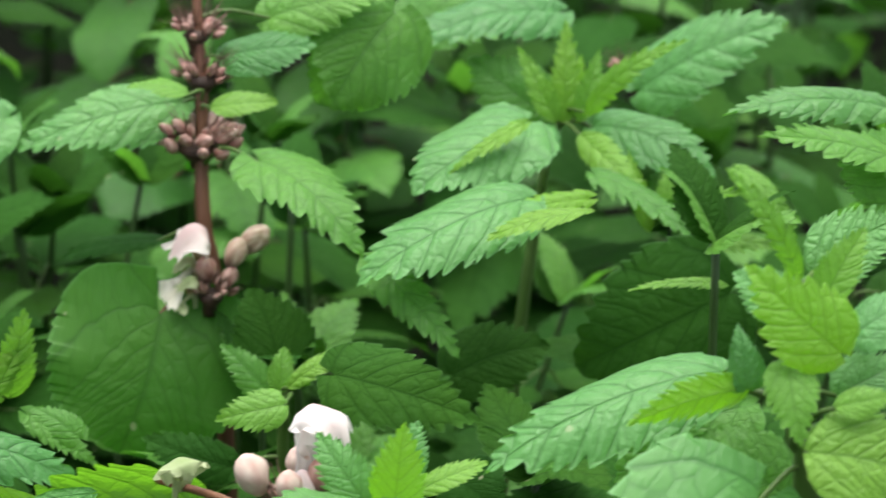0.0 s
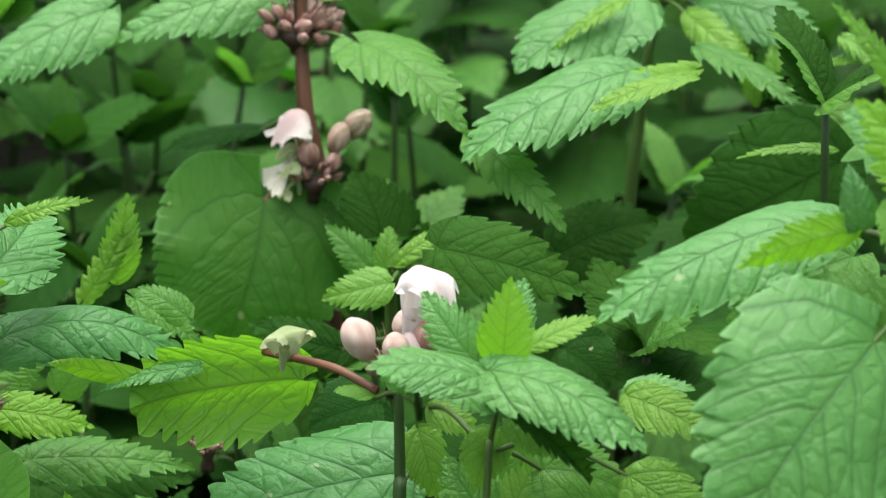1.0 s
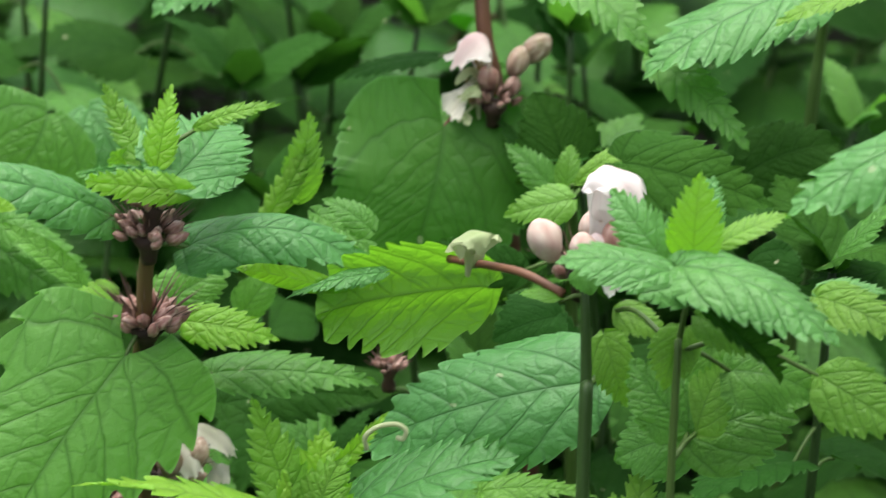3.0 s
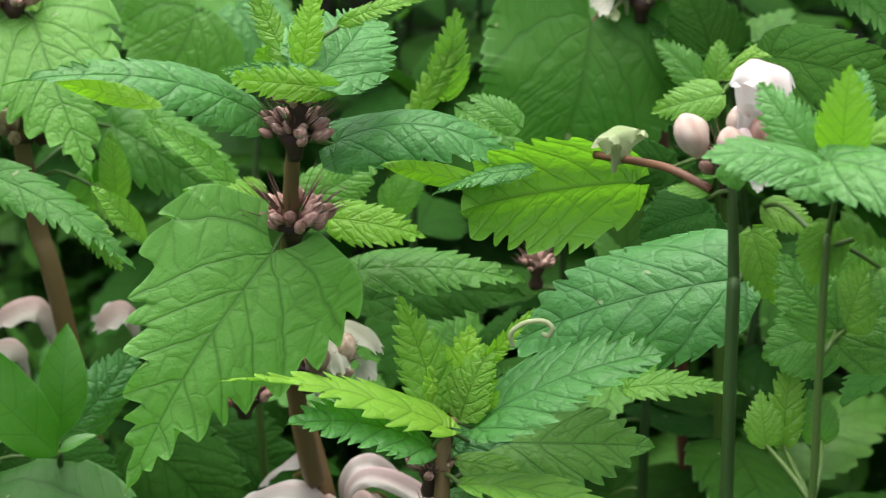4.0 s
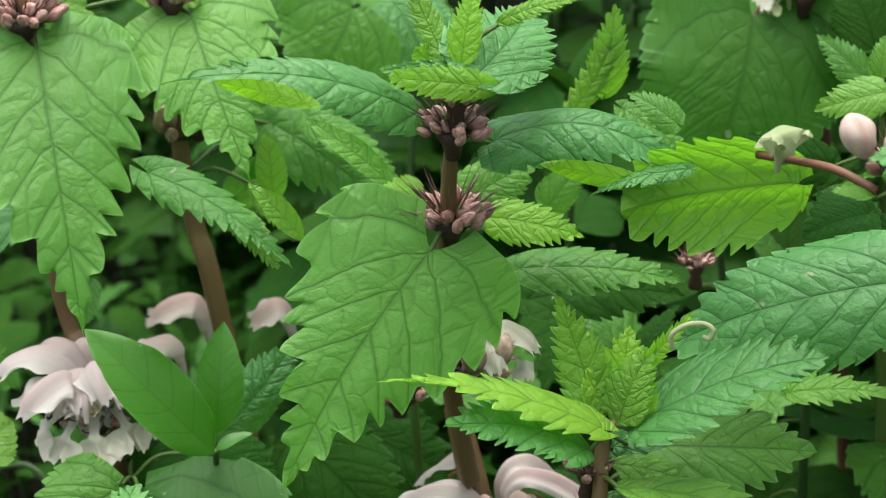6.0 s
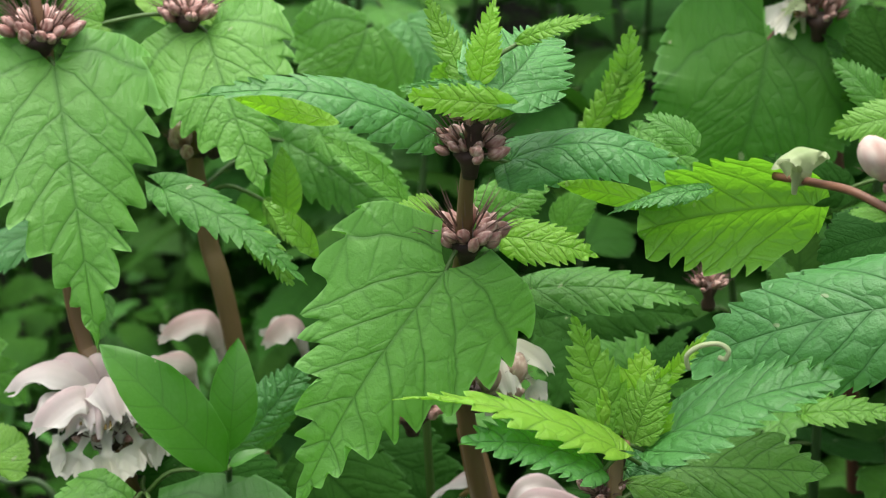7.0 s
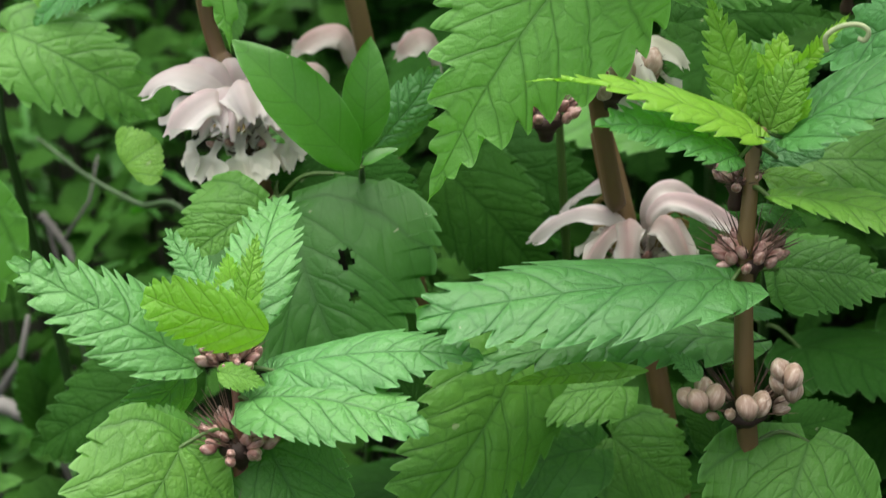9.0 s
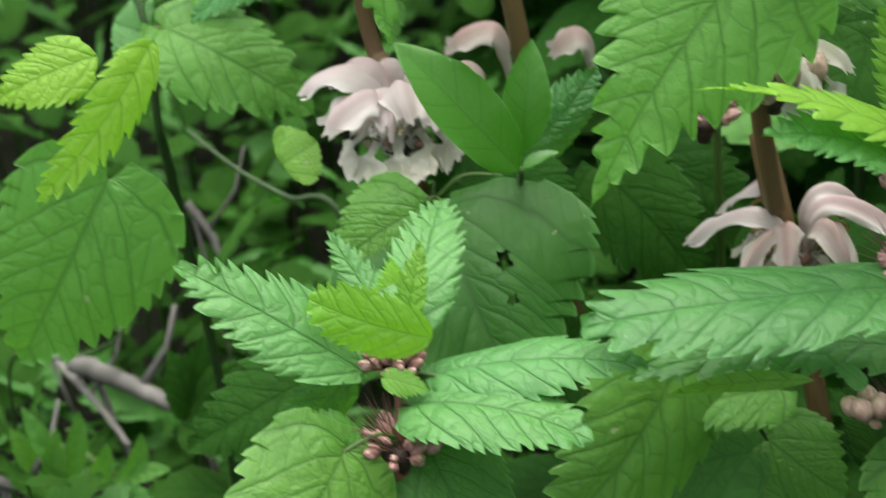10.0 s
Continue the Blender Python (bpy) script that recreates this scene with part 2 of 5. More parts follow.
def petal_material(name, white, blush, amount, rough=0.5):
    """Petal: blush along the crest, paler margins, fine lengthwise veins; light comes through."""
    m, nt, N = material(name)
    ln = nt.links.new
    out = N("ShaderNodeOutputMaterial")
    uv = N("ShaderNodeUVMap")
    uv.uv_map = "blade"
    sep = N("ShaderNodeSeparateXYZ")
    ln(uv.outputs[0], sep.inputs[0])
    u = math_node(nt, "ABSOLUTE", math_node(nt, "MULTIPLY_ADD", sep.outputs[0], 2.0, -1.0))
    v = sep.outputs[1]
    info = N("ShaderNodeObjectInfo")
    tc = N("ShaderNodeTexCoord")
    n1 = N("ShaderNodeTexNoise", Scale=190.0, Detail=4.0)
    ln(tc.outputs["Object"], n1.inputs["Vector"])
    crest = math_node(nt, "MAXIMUM", math_node(nt, "MULTIPLY_ADD", u, -1.25, 1.0), 0.0)
    crest = math_node(nt, "MULTIPLY", crest, math_node(nt, "SINE", math_node(nt, "MULTIPLY", v, 2.7)))
    crest = math_node(nt, "MULTIPLY", crest, math_node(nt, "MULTIPLY_ADD", info.outputs["Random"], 0.8, math_node(nt, "MULTIPLY", n1.outputs["Fac"], 1.6)))
    fac = math_node(nt, "MINIMUM", math_node(nt, "MULTIPLY", crest, amount), 1.0)
    colr = mix_color(nt, fac, white, blush)
    ribs = math_node(nt, "PINGPONG", math_node(nt, "MULTIPLY_ADD", n1.outputs["Fac"], 0.4, math_node(nt, "MULTIPLY", u, 5.0)), 0.5)
    colr = mix_color(nt, math_node(nt, "MULTIPLY_ADD", ribs, -0.30, 0.15), colr, tuple(c * 0.75 for c in white))
    bump = N("ShaderNodeBump", Strength=0.4, Distance=0.0005)
    ln(math_node(nt, "MULTIPLY_ADD", n1.outputs["Fac"], 2.2, math_node(nt, "MULTIPLY", ribs, 0.4)), bump.inputs["Height"])
    pb = N("ShaderNodeBsdfPrincipled", Roughness=rough)
    pb.inputs["Specular IOR Level"].default_value = 0.25
    ln(colr, pb.inputs["Base Color"])
    ln(bump.outputs[0], pb.inputs["Normal"])
    tr = N("ShaderNodeBsdfTranslucent")
    ln(colr, tr.inputs["Color"])
    mx = N("ShaderNodeMixShader", Fac=0.42)
    ln(pb.outputs[0], mx.inputs[1])
    ln(tr.outputs[0], mx.inputs[2])
    ln(mx.outputs[0], out.inputs[0])
    return m


PETAL = petal_material("petal_white_pink", (0.68, 0.645, 0.60), (0.60, 0.44, 0.435), 0.75)
PETAL_WHITE = petal_material("petal_white", (0.80, 0.77, 0.75), (0.70, 0.50, 0.50), 0.5)
PETAL_PINK = petal_material("petal_pink", (0.57, 0.53, 0.47), (0.51, 0.35, 0.32), 0.95)
PETAL_CREAM = petal_material("petal_cream", (0.70, 0.68, 0.58), (0.60, 0.58, 0.44), 0.5)
PETAL_GREEN = petal_material("petal_greenish", (0.42, 0.48, 0.27), (0.30, 0.40, 0.17), 0.7)
STAMEN = plain_material("stamen_ochre", (0.16, 0.11, 0.03), (0.36, 0.28, 0.10), 300, 0.6, 0.2, 0.2)
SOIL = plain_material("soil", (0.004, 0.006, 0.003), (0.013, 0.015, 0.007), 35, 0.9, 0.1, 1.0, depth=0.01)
TWIG = plain_material("twig_grey", (0.05, 0.047, 0.040), (0.24, 0.23, 0.21), 70, 0.8, 0.2, 0.8, stretch=(1, 1, 0.2))



# ---- building blocks ----
def mesh_object(name, verts, faces, mat, parent=None, at=(0, 0, 0), label="", uv=None, smooth=True):
    me = bpy.data.meshes.new(name)
    me.from_pydata([tuple(map(float, p)) for p in verts], [], faces)
    me.materials.append(mat)
    if uv is not None:
        idx = np.empty(len(me.loops), dtype=np.int32)
        me.loops.foreach_get("vertex_index", idx)
        table = np.asarray(uv, dtype=np.float32)[idx]
        for name, cols in (("blade", table[:, :2]), ("flat", table[:, 2:])):
            me.uv_layers.new(name=name)
            me.uv_layers[name].data.foreach_set("uv", np.ascontiguousarray(cols).ravel())
    if smooth:
        me.polygons.foreach_set("use_smooth", [True] * len(me.polygons))
    me.update()
    ob = new(me.name.split(".")[0], me)
    ob.location = at
    if parent is not None:
        ob.parent = parent
    if label:
        tagged(ob, label)
    return ob


def unit(a):
    a = np.asarray(a, float)
    return a / (np.linalg.norm(a) + 1e-12)


def tube(points, radii, sides=10, square=0.0, cap=True):
    """Verts and faces of a tube along points; square > 0 gives the four-angled section of a mint stem."""
    pts = np.asarray(points, float)
    n = len(pts)
    tan = np.gradient(pts, axis=0)
    verts, faces = [], []
    side = unit(np.cross(tan[0], (0.31, 0.87, 0.2)))
    for i in range(n):
        t = unit(tan[i])
        side = unit(side - t * (side @ t))
        bi = np.cross(t, side)
        for k in range(sides):
            a = 2 * math.pi * k / sides
            r = radii[i] * (1 + square * math.cos(4 * a))
            verts.append(pts[i] + r * (math.cos(a) * side + math.sin(a) * bi))
    for i in range(n - 1):
        for k in range(sides):
            a, b = i * sides + k, i * sides + (k + 1) % sides
            faces.append((a, b, b + sides, a + sides))
    if cap:
        faces.append(tuple(range(sides - 1, -1, -1)))
        faces.append(tuple((n - 1) * sides + k for k in range(sides)))
    return verts, faces


def spline(points, per=6):
    """A smooth line through the points."""
    p = np.asarray(points, float)
    if len(p) < 3:
        return np.array([p[0] + (p[-1] - p[0]) * i / per for i in range(per + 1)])
    q = np.vstack([2 * p[0] - p[1], p, 2 * p[-1] - p[-2]])
    out = []
    for i in range(1, len(q) - 2):
        for k in range(per):
            t = k / per
            a, b, c, d = q[i - 1], q[i], q[i + 1], q[i + 2]
            out.append(0.5 * (2 * b + (c - a) * t + (2 * a - 5 * b + 4 * c - d) * t * t + (3 * b - a - 3 * c + d) * t**3))
    out.append(p[-1])
    return np.array(out)


def join(parts):
    verts, faces = [], []
    for v, f in parts:
        k = len(verts)
        verts += list(v)
        faces += [tuple(i + k for i in q) for q in f]
    return verts, faces


def blade(length, width, a, n, droop, fold, rnd, teeth=13, amp=0.16, cord=0.12, p=0.30, q=0.95, quilt=1.0, tipdrop=0.0, cols=7, per=6, twist=0.0, hole=(), reach=0.5, curl=0.3):
    """A leaf blade from the origin along a, facing n: outline, teeth, sunken veins, arching and rolled sides. Returns verts, faces, uv."""
    a = unit(a)
    n = unit(np.asarray(n, float) - a * (np.asarray(n, float) @ a))
    s = np.cross(a, n)
    nv = teeth * per
    us = np.sin(np.linspace(-1, 1, 2 * cols + 1) * math.pi / 2)
    vs = np.linspace(0.0, 1.0, nv + 1)
    U, V = np.meshgrid(us, vs)
    right = U > 0
    peak = (p / (p + q)) ** p * (q / (p + q)) ** q
    h = np.clip(V, 1e-4, 1) ** p * np.clip(1 - V, 0, 1) ** q / peak
    h = np.maximum(h, 0.006)
    lean = rnd.uniform(-0.06, 0.06)
    aU = np.abs(U)
    saw = (V * teeth + right * 0.37 + 0.22 * np.sin(V * teeth * 1.9 + rnd.uniform(0, 6) + right * 2.1)) % 1.0
    t = np.where(saw < 0.76, np.sin(np.clip(saw / 0.76, 0, 1) * math.pi / 2) ** 0.85, np.clip((1 - saw) / 0.24, 0, 1) ** 1.25)
    gap = length / teeth
    ampv = amp * gap * (0.75 + 0.5 * np.sin(V * 17 + rnd.uniform(0, 6)) ** 2) * np.clip(2.2 * h, 0, 1) * (0.6 + 0.8 * V)
    edge = aU**5
    half = h * width / 2 * (1 + 0.06 * np.sin(V * 5 + rnd.uniform(0, 6) + right * 1.3))
    x = U * half - np.sign(U) * np.minimum(ampv * (1 - t), 0.75 * half) * edge
    y = V * length + edge * t * reach * gap * np.clip(2.0 * h, 0, 1)
    y -= cord * length * aU**1.4 * np.clip(1 - V / 0.35, 0, 1) ** 1.5
    # side veins leave the midrib at half a right angle and bend forward; at the base they fan out
    fx, fy = np.abs(x) / length, y / length
    g = fy - 0.95 * fx - 1.2 * fx**2 + 0.012 * np.sin(V * 11 + right * 1.9 + rnd.uniform(0, 6))
    psi = np.where(g < 0, np.maximum(g / (fx + 0.03), -2.5), 5.6 * g)
    puff = np.abs(np.sin(math.pi * psi)) ** 0.65 * np.clip(h, 0, 1)
    rise = quilt * min(0.009 * length, 0.018 * width)
    z = rise * puff * (1 - aU**2.5) * np.minimum(1, aU * 4)
    z -= quilt * 0.018 * width * np.exp(-((U * h / 0.10) ** 2))
    z += fold * np.abs(x) * (1 + 0.4 * np.sin(V * 4 + rnd.uniform(0, 6)))
    z += 0.028 * width * np.sin(V * (9 + 5 * rnd.random()) + right * 2.3 + rnd.uniform(0, 6)) * aU**3
    z += 0.05 * gap * edge * t * np.sin(V * teeth * 2.6 + rnd.uniform(0, 6) + right)
    z += 0.03 * length * np.sin(V * 3.3 + rnd.uniform(0, 6)) * U * h
    if curl:
        left_roll, right_roll = curl if isinstance(curl, tuple) else (curl, curl)
        roll = np.where(right, right_roll, left_roll)
        c = roll * (1 + 0.25 * np.sin(V * 4.1 + rnd.uniform(0, 6) + right * 1.1))
        k = width / 2
        ang = c * np.abs(x) / k
        x = np.sign(x) * np.sin(ang) / c * k
        z = z * np.cos(ang) - (1 - np.cos(ang)) / c * k + 0.12 * (left_roll + right_roll) / 2 * k * h
    z += droop * length * 4 * V * (1 - V) - tipdrop * length * V**3
    x = x + lean * width * np.sin(V * math.pi)
    if twist:
        c, d = np.cos(twist * V), np.sin(twist * V)
        x, z = x * c - z * d, x * d + z * c
    P = x[..., None] * s + y[..., None] * a + z[..., None] * n
    verts = P.reshape(-1, 3)
    uv = np.stack([(U + 1) / 2, V, np.sign(U) * fx, psi], -1).reshape(-1, 4)
    w = 2 * cols + 1
    faces = []
    for i in range(nv):
        for k in range(w - 1):
            if hole and any(((us[k] + us[k + 1]) / 2 - hu) ** 2 / ru**2 + ((vs[i] + vs[i + 1]) / 2 - hv) ** 2 / rv**2 < 1 + 0.5 * math.sin(5 * math.atan2(vs[i] - hv, us[k] - hu) + hu * 40) for hu, hv, ru, rv in hole):
                continue
            j = i * w + k
            faces.append((j, j + 1, j + w + 1, j + w))
    return verts, faces, uv


STYLE = {  # material, teeth, tooth depth, cordate base, outline powers, quilting, forward reach of the teeth, roll of the sides
    "mature": ("mature", 11, 0.55, 0.13, 0.30, 0.85, 1.0, 0.5, 0.45),
    "long": ("broad", 10, 0.80, 0.15, 0.20, 1.30, 1.2, 0.55, 0.30),
    "arched": ("blue", 13, 0.45, 0.10, 0.20, 0.80, 1.2, 0.5, 1.0),
    "swept": ("blue", 14, 0.45, 0.04, 0.26, 1.10, 1.2, 0.5, 0.9),
    "blue": ("blue", 13, 0.50, 0.08, 0.34, 0.80, 1.2, 0.55, 0.65),
    "young": ("young", 11, 0.50, 0.04, 0.42, 0.75, 1.3, 0.6, 0.3),
    "pale": ("pale", 13, 0.80, 0.04, 0.36, 0.80, 1.2, 0.9, 0.3),
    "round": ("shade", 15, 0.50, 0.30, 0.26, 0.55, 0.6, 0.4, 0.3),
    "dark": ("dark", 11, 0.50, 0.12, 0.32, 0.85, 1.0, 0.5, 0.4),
    "smooth": ("smooth", 6, 0.03, 0.0, 0.70, 0.85, 0.2, 0.0, -0.35),
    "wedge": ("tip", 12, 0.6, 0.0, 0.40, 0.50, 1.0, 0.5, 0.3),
    "ragged": ("blue", 10, 0.5, 0.10, 0.22, 0.62, 1.1, 0.8, 0.6),
    "sharp": ("mature", 10, 0.9, 0.06, 0.30, 1.15, 1.2, 0.8, 0.5),
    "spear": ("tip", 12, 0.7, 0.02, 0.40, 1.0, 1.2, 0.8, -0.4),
    "lobed": ("young", 9, 0.75, 0.10, 0.28, 0.42, 1.6, 0.35, 0.7),
    "fresh": ("young", 10, 0.6, 0.08, 0.36, 0.95, 1.1, 0.6, 0.35),
}
LEAF_LABEL = {
    "young": "bright yellow-green young toothed leaf", "wedge": "bright yellow-green young toothed leaf", "pale": "pale green quilted young leaf", "spear": "bright yellow-green pointed tip leaf",
    "lobed": "bright green ragged leaf showing its underside", "fresh": "fresh green toothed leaf",
    "smooth": "smooth-edged lance-shaped leaf", "round": "broad round dark green leaf",
}


class Plant:
    """One plant: an Empty on the ground, a stem through the given nodes, leaves, whorls and flowers."""

    def __init__(self, label, nodes, radius, mat, seed, name="dead_nettle", category="plant", group="dead nettle plants", square=0.12):
        self.rnd = random.Random(seed)
        pts = [np.array(q, float) for q in nodes]  # from the top down
        low = pts[-1]
        lean = (pts[-1] - pts[-2]) if len(pts) > 1 else np.array([0, 0, -1.0])
        lean = lean / max(abs(lean[2]), 0.02) * 0.5
        drop = low[2]
        foot = low + np.array([np.clip(lean[0], -0.25, 0.25) * drop, np.clip(lean[1], -0.25, 0.25) * drop, -drop - 0.004])
        midp = (low + foot) / 2 + np.array([0.004, 0.003, 0.0])
        self.line = spline([*pts, midp, foot], 8)
        self.foot = np.array([foot[0], foot[1], 0.0])
        self.ob = new(name, None)
        self.ob.empty_display_size = 0.02
        self.ob.location = self.foot
        tagged(self.ob, label, category, group)
        k = len(self.line)
        radii = [radius * (0.55 + 0.6 * min(1, 1.6 * i / k)) for i in range(k)]
        v, f = tube(self.line - self.foot, radii, 12, square)
        mesh_object("stem", v, f, mat, self.ob)

    def rel(self, p):
        return np.asarray(p, float) - self.foot

    def leaf(self, base, tip, normal, width, style="mature", droop=0.06, fold=0.03, tipdrop=0.05, twist=0.0, hole=(), stalk=True, mat=None, cols=9, per=8, thick=0.0007, curl=None, quilt=None):
        base, tip = np.array(base, float), np.array(tip, float)
        name, teeth, amp, cord, p, q, puffed, reach, roll = STYLE[style]
        a = tip - base
        length = np.linalg.norm(a)
        v, f, uv = blade(length, width, a, normal, droop, fold, self.rnd, teeth, amp, cord, p, q, puffed if quilt is None else quilt, tipdrop, cols, per, twist, hole, reach, roll if curl is None else curl)
        size = "_tiny" if length < 0.020 else "_small" if length < 0.040 else ""
        ob = mesh_object("leaf", v, f, MAT[(mat or name) + size], self.ob, self.rel(base), LEAF_LABEL.get(style, ""), uv)
        if stalk:
            d = np.linalg.norm(self.line - base, axis=1)
            j = int(d.argmin())
            if 0.004 < d[j] < 0.032:
                root = self.line[j]
                mid = (root + base) / 2 + np.array([0, 0, 0.12 * d[j]]) - unit(a) * 0.1 * d[j]
                end = base + unit(a) * 0.015 * length - unit(normal) * 0.0012
                pv, pf = tube(spline([root, mid, base - unit(normal) * 0.0008, end], 4) - base, [thick * k for k in np.linspace(1.0, 0.6, 13)], 6)
                mesh_object("petiole", pv, pf, STEM_GREEN if style != "round" else STEM_RED, ob)
        return ob

    def whorl(self, at, radius, count=12, bud=0.0045, mat=None, spikes=26, spike=0.009, height=0.006, up=0.5):
        """Two facing clusters of calyx cups round the stem: dark bowl, pointed bristles, and the buds."""
        mat = mat or BUD
        rnd = self.rnd
        at = np.array(at, float)
        core = [np.array([0, 0, z * height]) for z in (-1.1, -0.85, -0.5, -0.12, 0.2)]
        v, f = tube(core, [0.0018, 0.0020, radius * 0.30, radius * 0.50, radius * 0.33], 14)
        w = mesh_object("whorl", v, f, CALYX, self.ob, self.rel(at), "dark bristly ring of calyx cups round the stem")
        me = [bud_mesh(mat, False, k) for k in range(3)]
        count = int(count * 1.35)
        for i in range(count):
            ring = i % 3
            az = 2 * math.pi * i / count + rnd.uniform(-0.2, 0.2)
            az -= 0.22 * math.sin(2 * az)
            el = (0.2, 0.6, 0.98)[ring] * up * 1.3 + rnd.uniform(-0.12, 0.12)
            d = np.array([math.cos(az) * math.cos(el), math.sin(az) * math.cos(el), math.sin(el)])
            r = radius * (0.70, 0.62, 0.45)[ring] * rnd.uniform(0.88, 1.08)
            self.bud(w, d * r, d * np.array([1.1, 1.1, 0.5]) + np.array([rnd.uniform(-0.2, 0.2), rnd.uniform(-0.2, 0.2), 0.75]), bud * rnd.uniform(0.9, 1.3), rnd.choice(me), rnd.uniform(0, 6.28))
        for i in range(int(spikes * 1.9)):
            az = 2 * math.pi * i / int(spikes * 1.9) + rnd.uniform(-0.2, 0.2)
            az -= 0.25 * math.sin(2 * az)
            el = rnd.uniform(0.15, 0.95)
            d = np.array([math.cos(az) * math.cos(el), math.sin(az) * math.cos(el), math.sin(el)])
            b = new("bristle", bristle_mesh())
            b.parent = w
            size = radius * 0.5 + spike * rnd.uniform(0.3, 0.75)
            way = d + np.array([rnd.uniform(-0.12, 0.12), rnd.uniform(-0.12, 0.12), 0.25])
            b.matrix_basis = Matrix.Translation(tuple(d * radius * 0.5)) @ Vector(tuple(way)).to_track_quat("Z", "Y").to_matrix().to_4x4() @ Matrix.Diagonal((0.0020, 0.0020, size * 0.92, 1))
        return w

    def bud(self, w, at, way, size, me, turn=0.0):
        b = new("bud", me)
        b.parent = w
        b.matrix_basis = Matrix.Translation(tuple(at)) @ Vector(tuple(way)).to_track_quat("Z", "Y").to_matrix().to_4x4() @ Matrix.Rotation(turn, 4, "Z") @ Matrix.Scale(size, 4)
        return b

    def flower(self, at, azimuth, size=0.02, mat=None, tilt=0.0, lip=True, out=1.0, broad=1.0, end=0.60):
        """A two-lipped flower: tube, hood and notched lower lip, turned outward from the stem."""
        v, f, uv = hood(size, self.rnd, out, broad, end)
        ob = mesh_object("flower", v, f, mat or PETAL, self.ob, self.rel(at), "white hooded two-lipped flower tinged pink", uv)
        ob.rotation_mode = "XYZ"
        ob.rotation_euler = (radians(self.rnd.uniform(-6, 6)), radians(tilt), -radians(azimuth))
        if lip:
            v, f, uv = lower_lip(size, self.rnd)
            mesh_object("lip", v, f, PETAL_GREEN if mat is PETAL_GREEN else PETAL_WHITE if mat is PETAL_WHITE else PETAL_CREAM, ob, label="cream notched lower lip", uv=uv)
            for k in range(4):
                v, f = stamen(size, self.rnd, k)
                mesh_object("stamen", v, f, STAMEN, ob, label="ochre stamen under the hood")
        return ob

    def stalk(self, points, radius, mat, name="stalk"):
        pts = [np.array(q, float) for q in points]
        line = spline(pts, 6)
        v, f = tube(line - pts[0], [radius] * len(line), 8)
        return mesh_object(name, v, f, mat, self.ob, self.rel(pts[0]))

    def big_bud(self, at, way, size, mat, name="flower_bud"):
        b = new(name, bud_mesh(mat, True, self.rnd.randrange(3)))
        b.parent = self.ob
        b.matrix_basis = Matrix.Translation(tuple(self.rel(at))) @ Vector(tuple(way)).to_track_quat("Z", "Y").to_matrix().to_4x4() @ Matrix.Scale(size, 4)
        tagged(b, "closed rounded flower bud")
        return b


_buds = {}


def bristle_mesh():
    """A tapering calyx tooth of unit length."""
    if "bristle" not in _buds:
        v, f = tube([(0, 0, 0), (0.012, 0, 0.35), (0.0, 0, 0.7), (-0.04, 0, 1)], [0.14, 0.10, 0.055, 0.012], 4)
        me = bpy.data.meshes.new("bristle")
        me.from_pydata([tuple(map(float, q)) for q in v], [], f)
        me.materials.append(BRISTLE)
        _buds["bristle"] = me
    return _buds["bristle"]



def bud_mesh(mat, plump=False, kind=0):
    """A bud of unit length: two overlapping folds with a deep seam, a bent tip and a narrow foot."""
    key = mat.name + ("_plump" if plump else "") + str(kind)
    if key in _buds:
        return _buds[key]
    verts, faces = [], []
    rows, sides = 11, 16
    for i in range(rows + 1):
        t = i / rows
        r = 0.44 * math.sin(math.pi * (0.06 + 0.91 * t**1.15)) ** 0.62 if plump else (0.26 + 0.035 * kind) * math.sin(math.pi * (0.05 + 0.92 * t ** (1.25 - 0.2 * kind))) ** 0.8
        for k in range(sides):
            a = 2 * math.pi * k / sides
            seam = math.exp(-((a - math.pi) ** 2) / 0.06) + 0.6 * math.exp(-((a - 0.9 - 0.5 * kind) ** 2) / 0.08) + 0.35 * math.exp(-((a - 5.0) ** 2) / 0.08)
            rr = r * (1 + 0.10 * math.cos(a + kind) - 0.28 * seam * math.sin(math.pi * min(1, t * 1.1)) + 0.04 * math.sin(9 * t + 3 * a + kind))
            verts.append((rr * math.cos(a) + (0.10 + 0.05 * kind) * t * t, rr * 0.85 * math.sin(a), t - 0.25))
    for i in range(rows):
        for k in range(sides):
            a, b = i * sides + k, i * sides + (k + 1) % sides
            faces.append((a, b, b + sides, a + sides))
    faces.append(tuple(range(sides - 1, -1, -1)))
    faces.append(tuple(rows * sides + k for k in range(sides)))
    me = bpy.data.meshes.new("bud")
    me.from_pydata(verts, [], faces)
    me.materials.append(mat)
    me.polygons.foreach_set("use_smooth", [True] * len(me.polygons))
    _buds[key] = me
    return me


def sheet(rows, sides, place):
    """Verts, faces and u, v of a curved sheet."""
    grid = [(i / rows, 2 * k / sides - 1) for i in range(rows + 1) for k in range(sides + 1)]
    faces = [(i * (sides + 1) + k, i * (sides + 1) + k + 1, (i + 1) * (sides + 1) + k + 1, (i + 1) * (sides + 1) + k) for i in range(rows) for k in range(sides)]
    return [place(t, u) for t, u in grid], faces, [((u + 1) / 2, t, 0, 0) for t, u in grid]


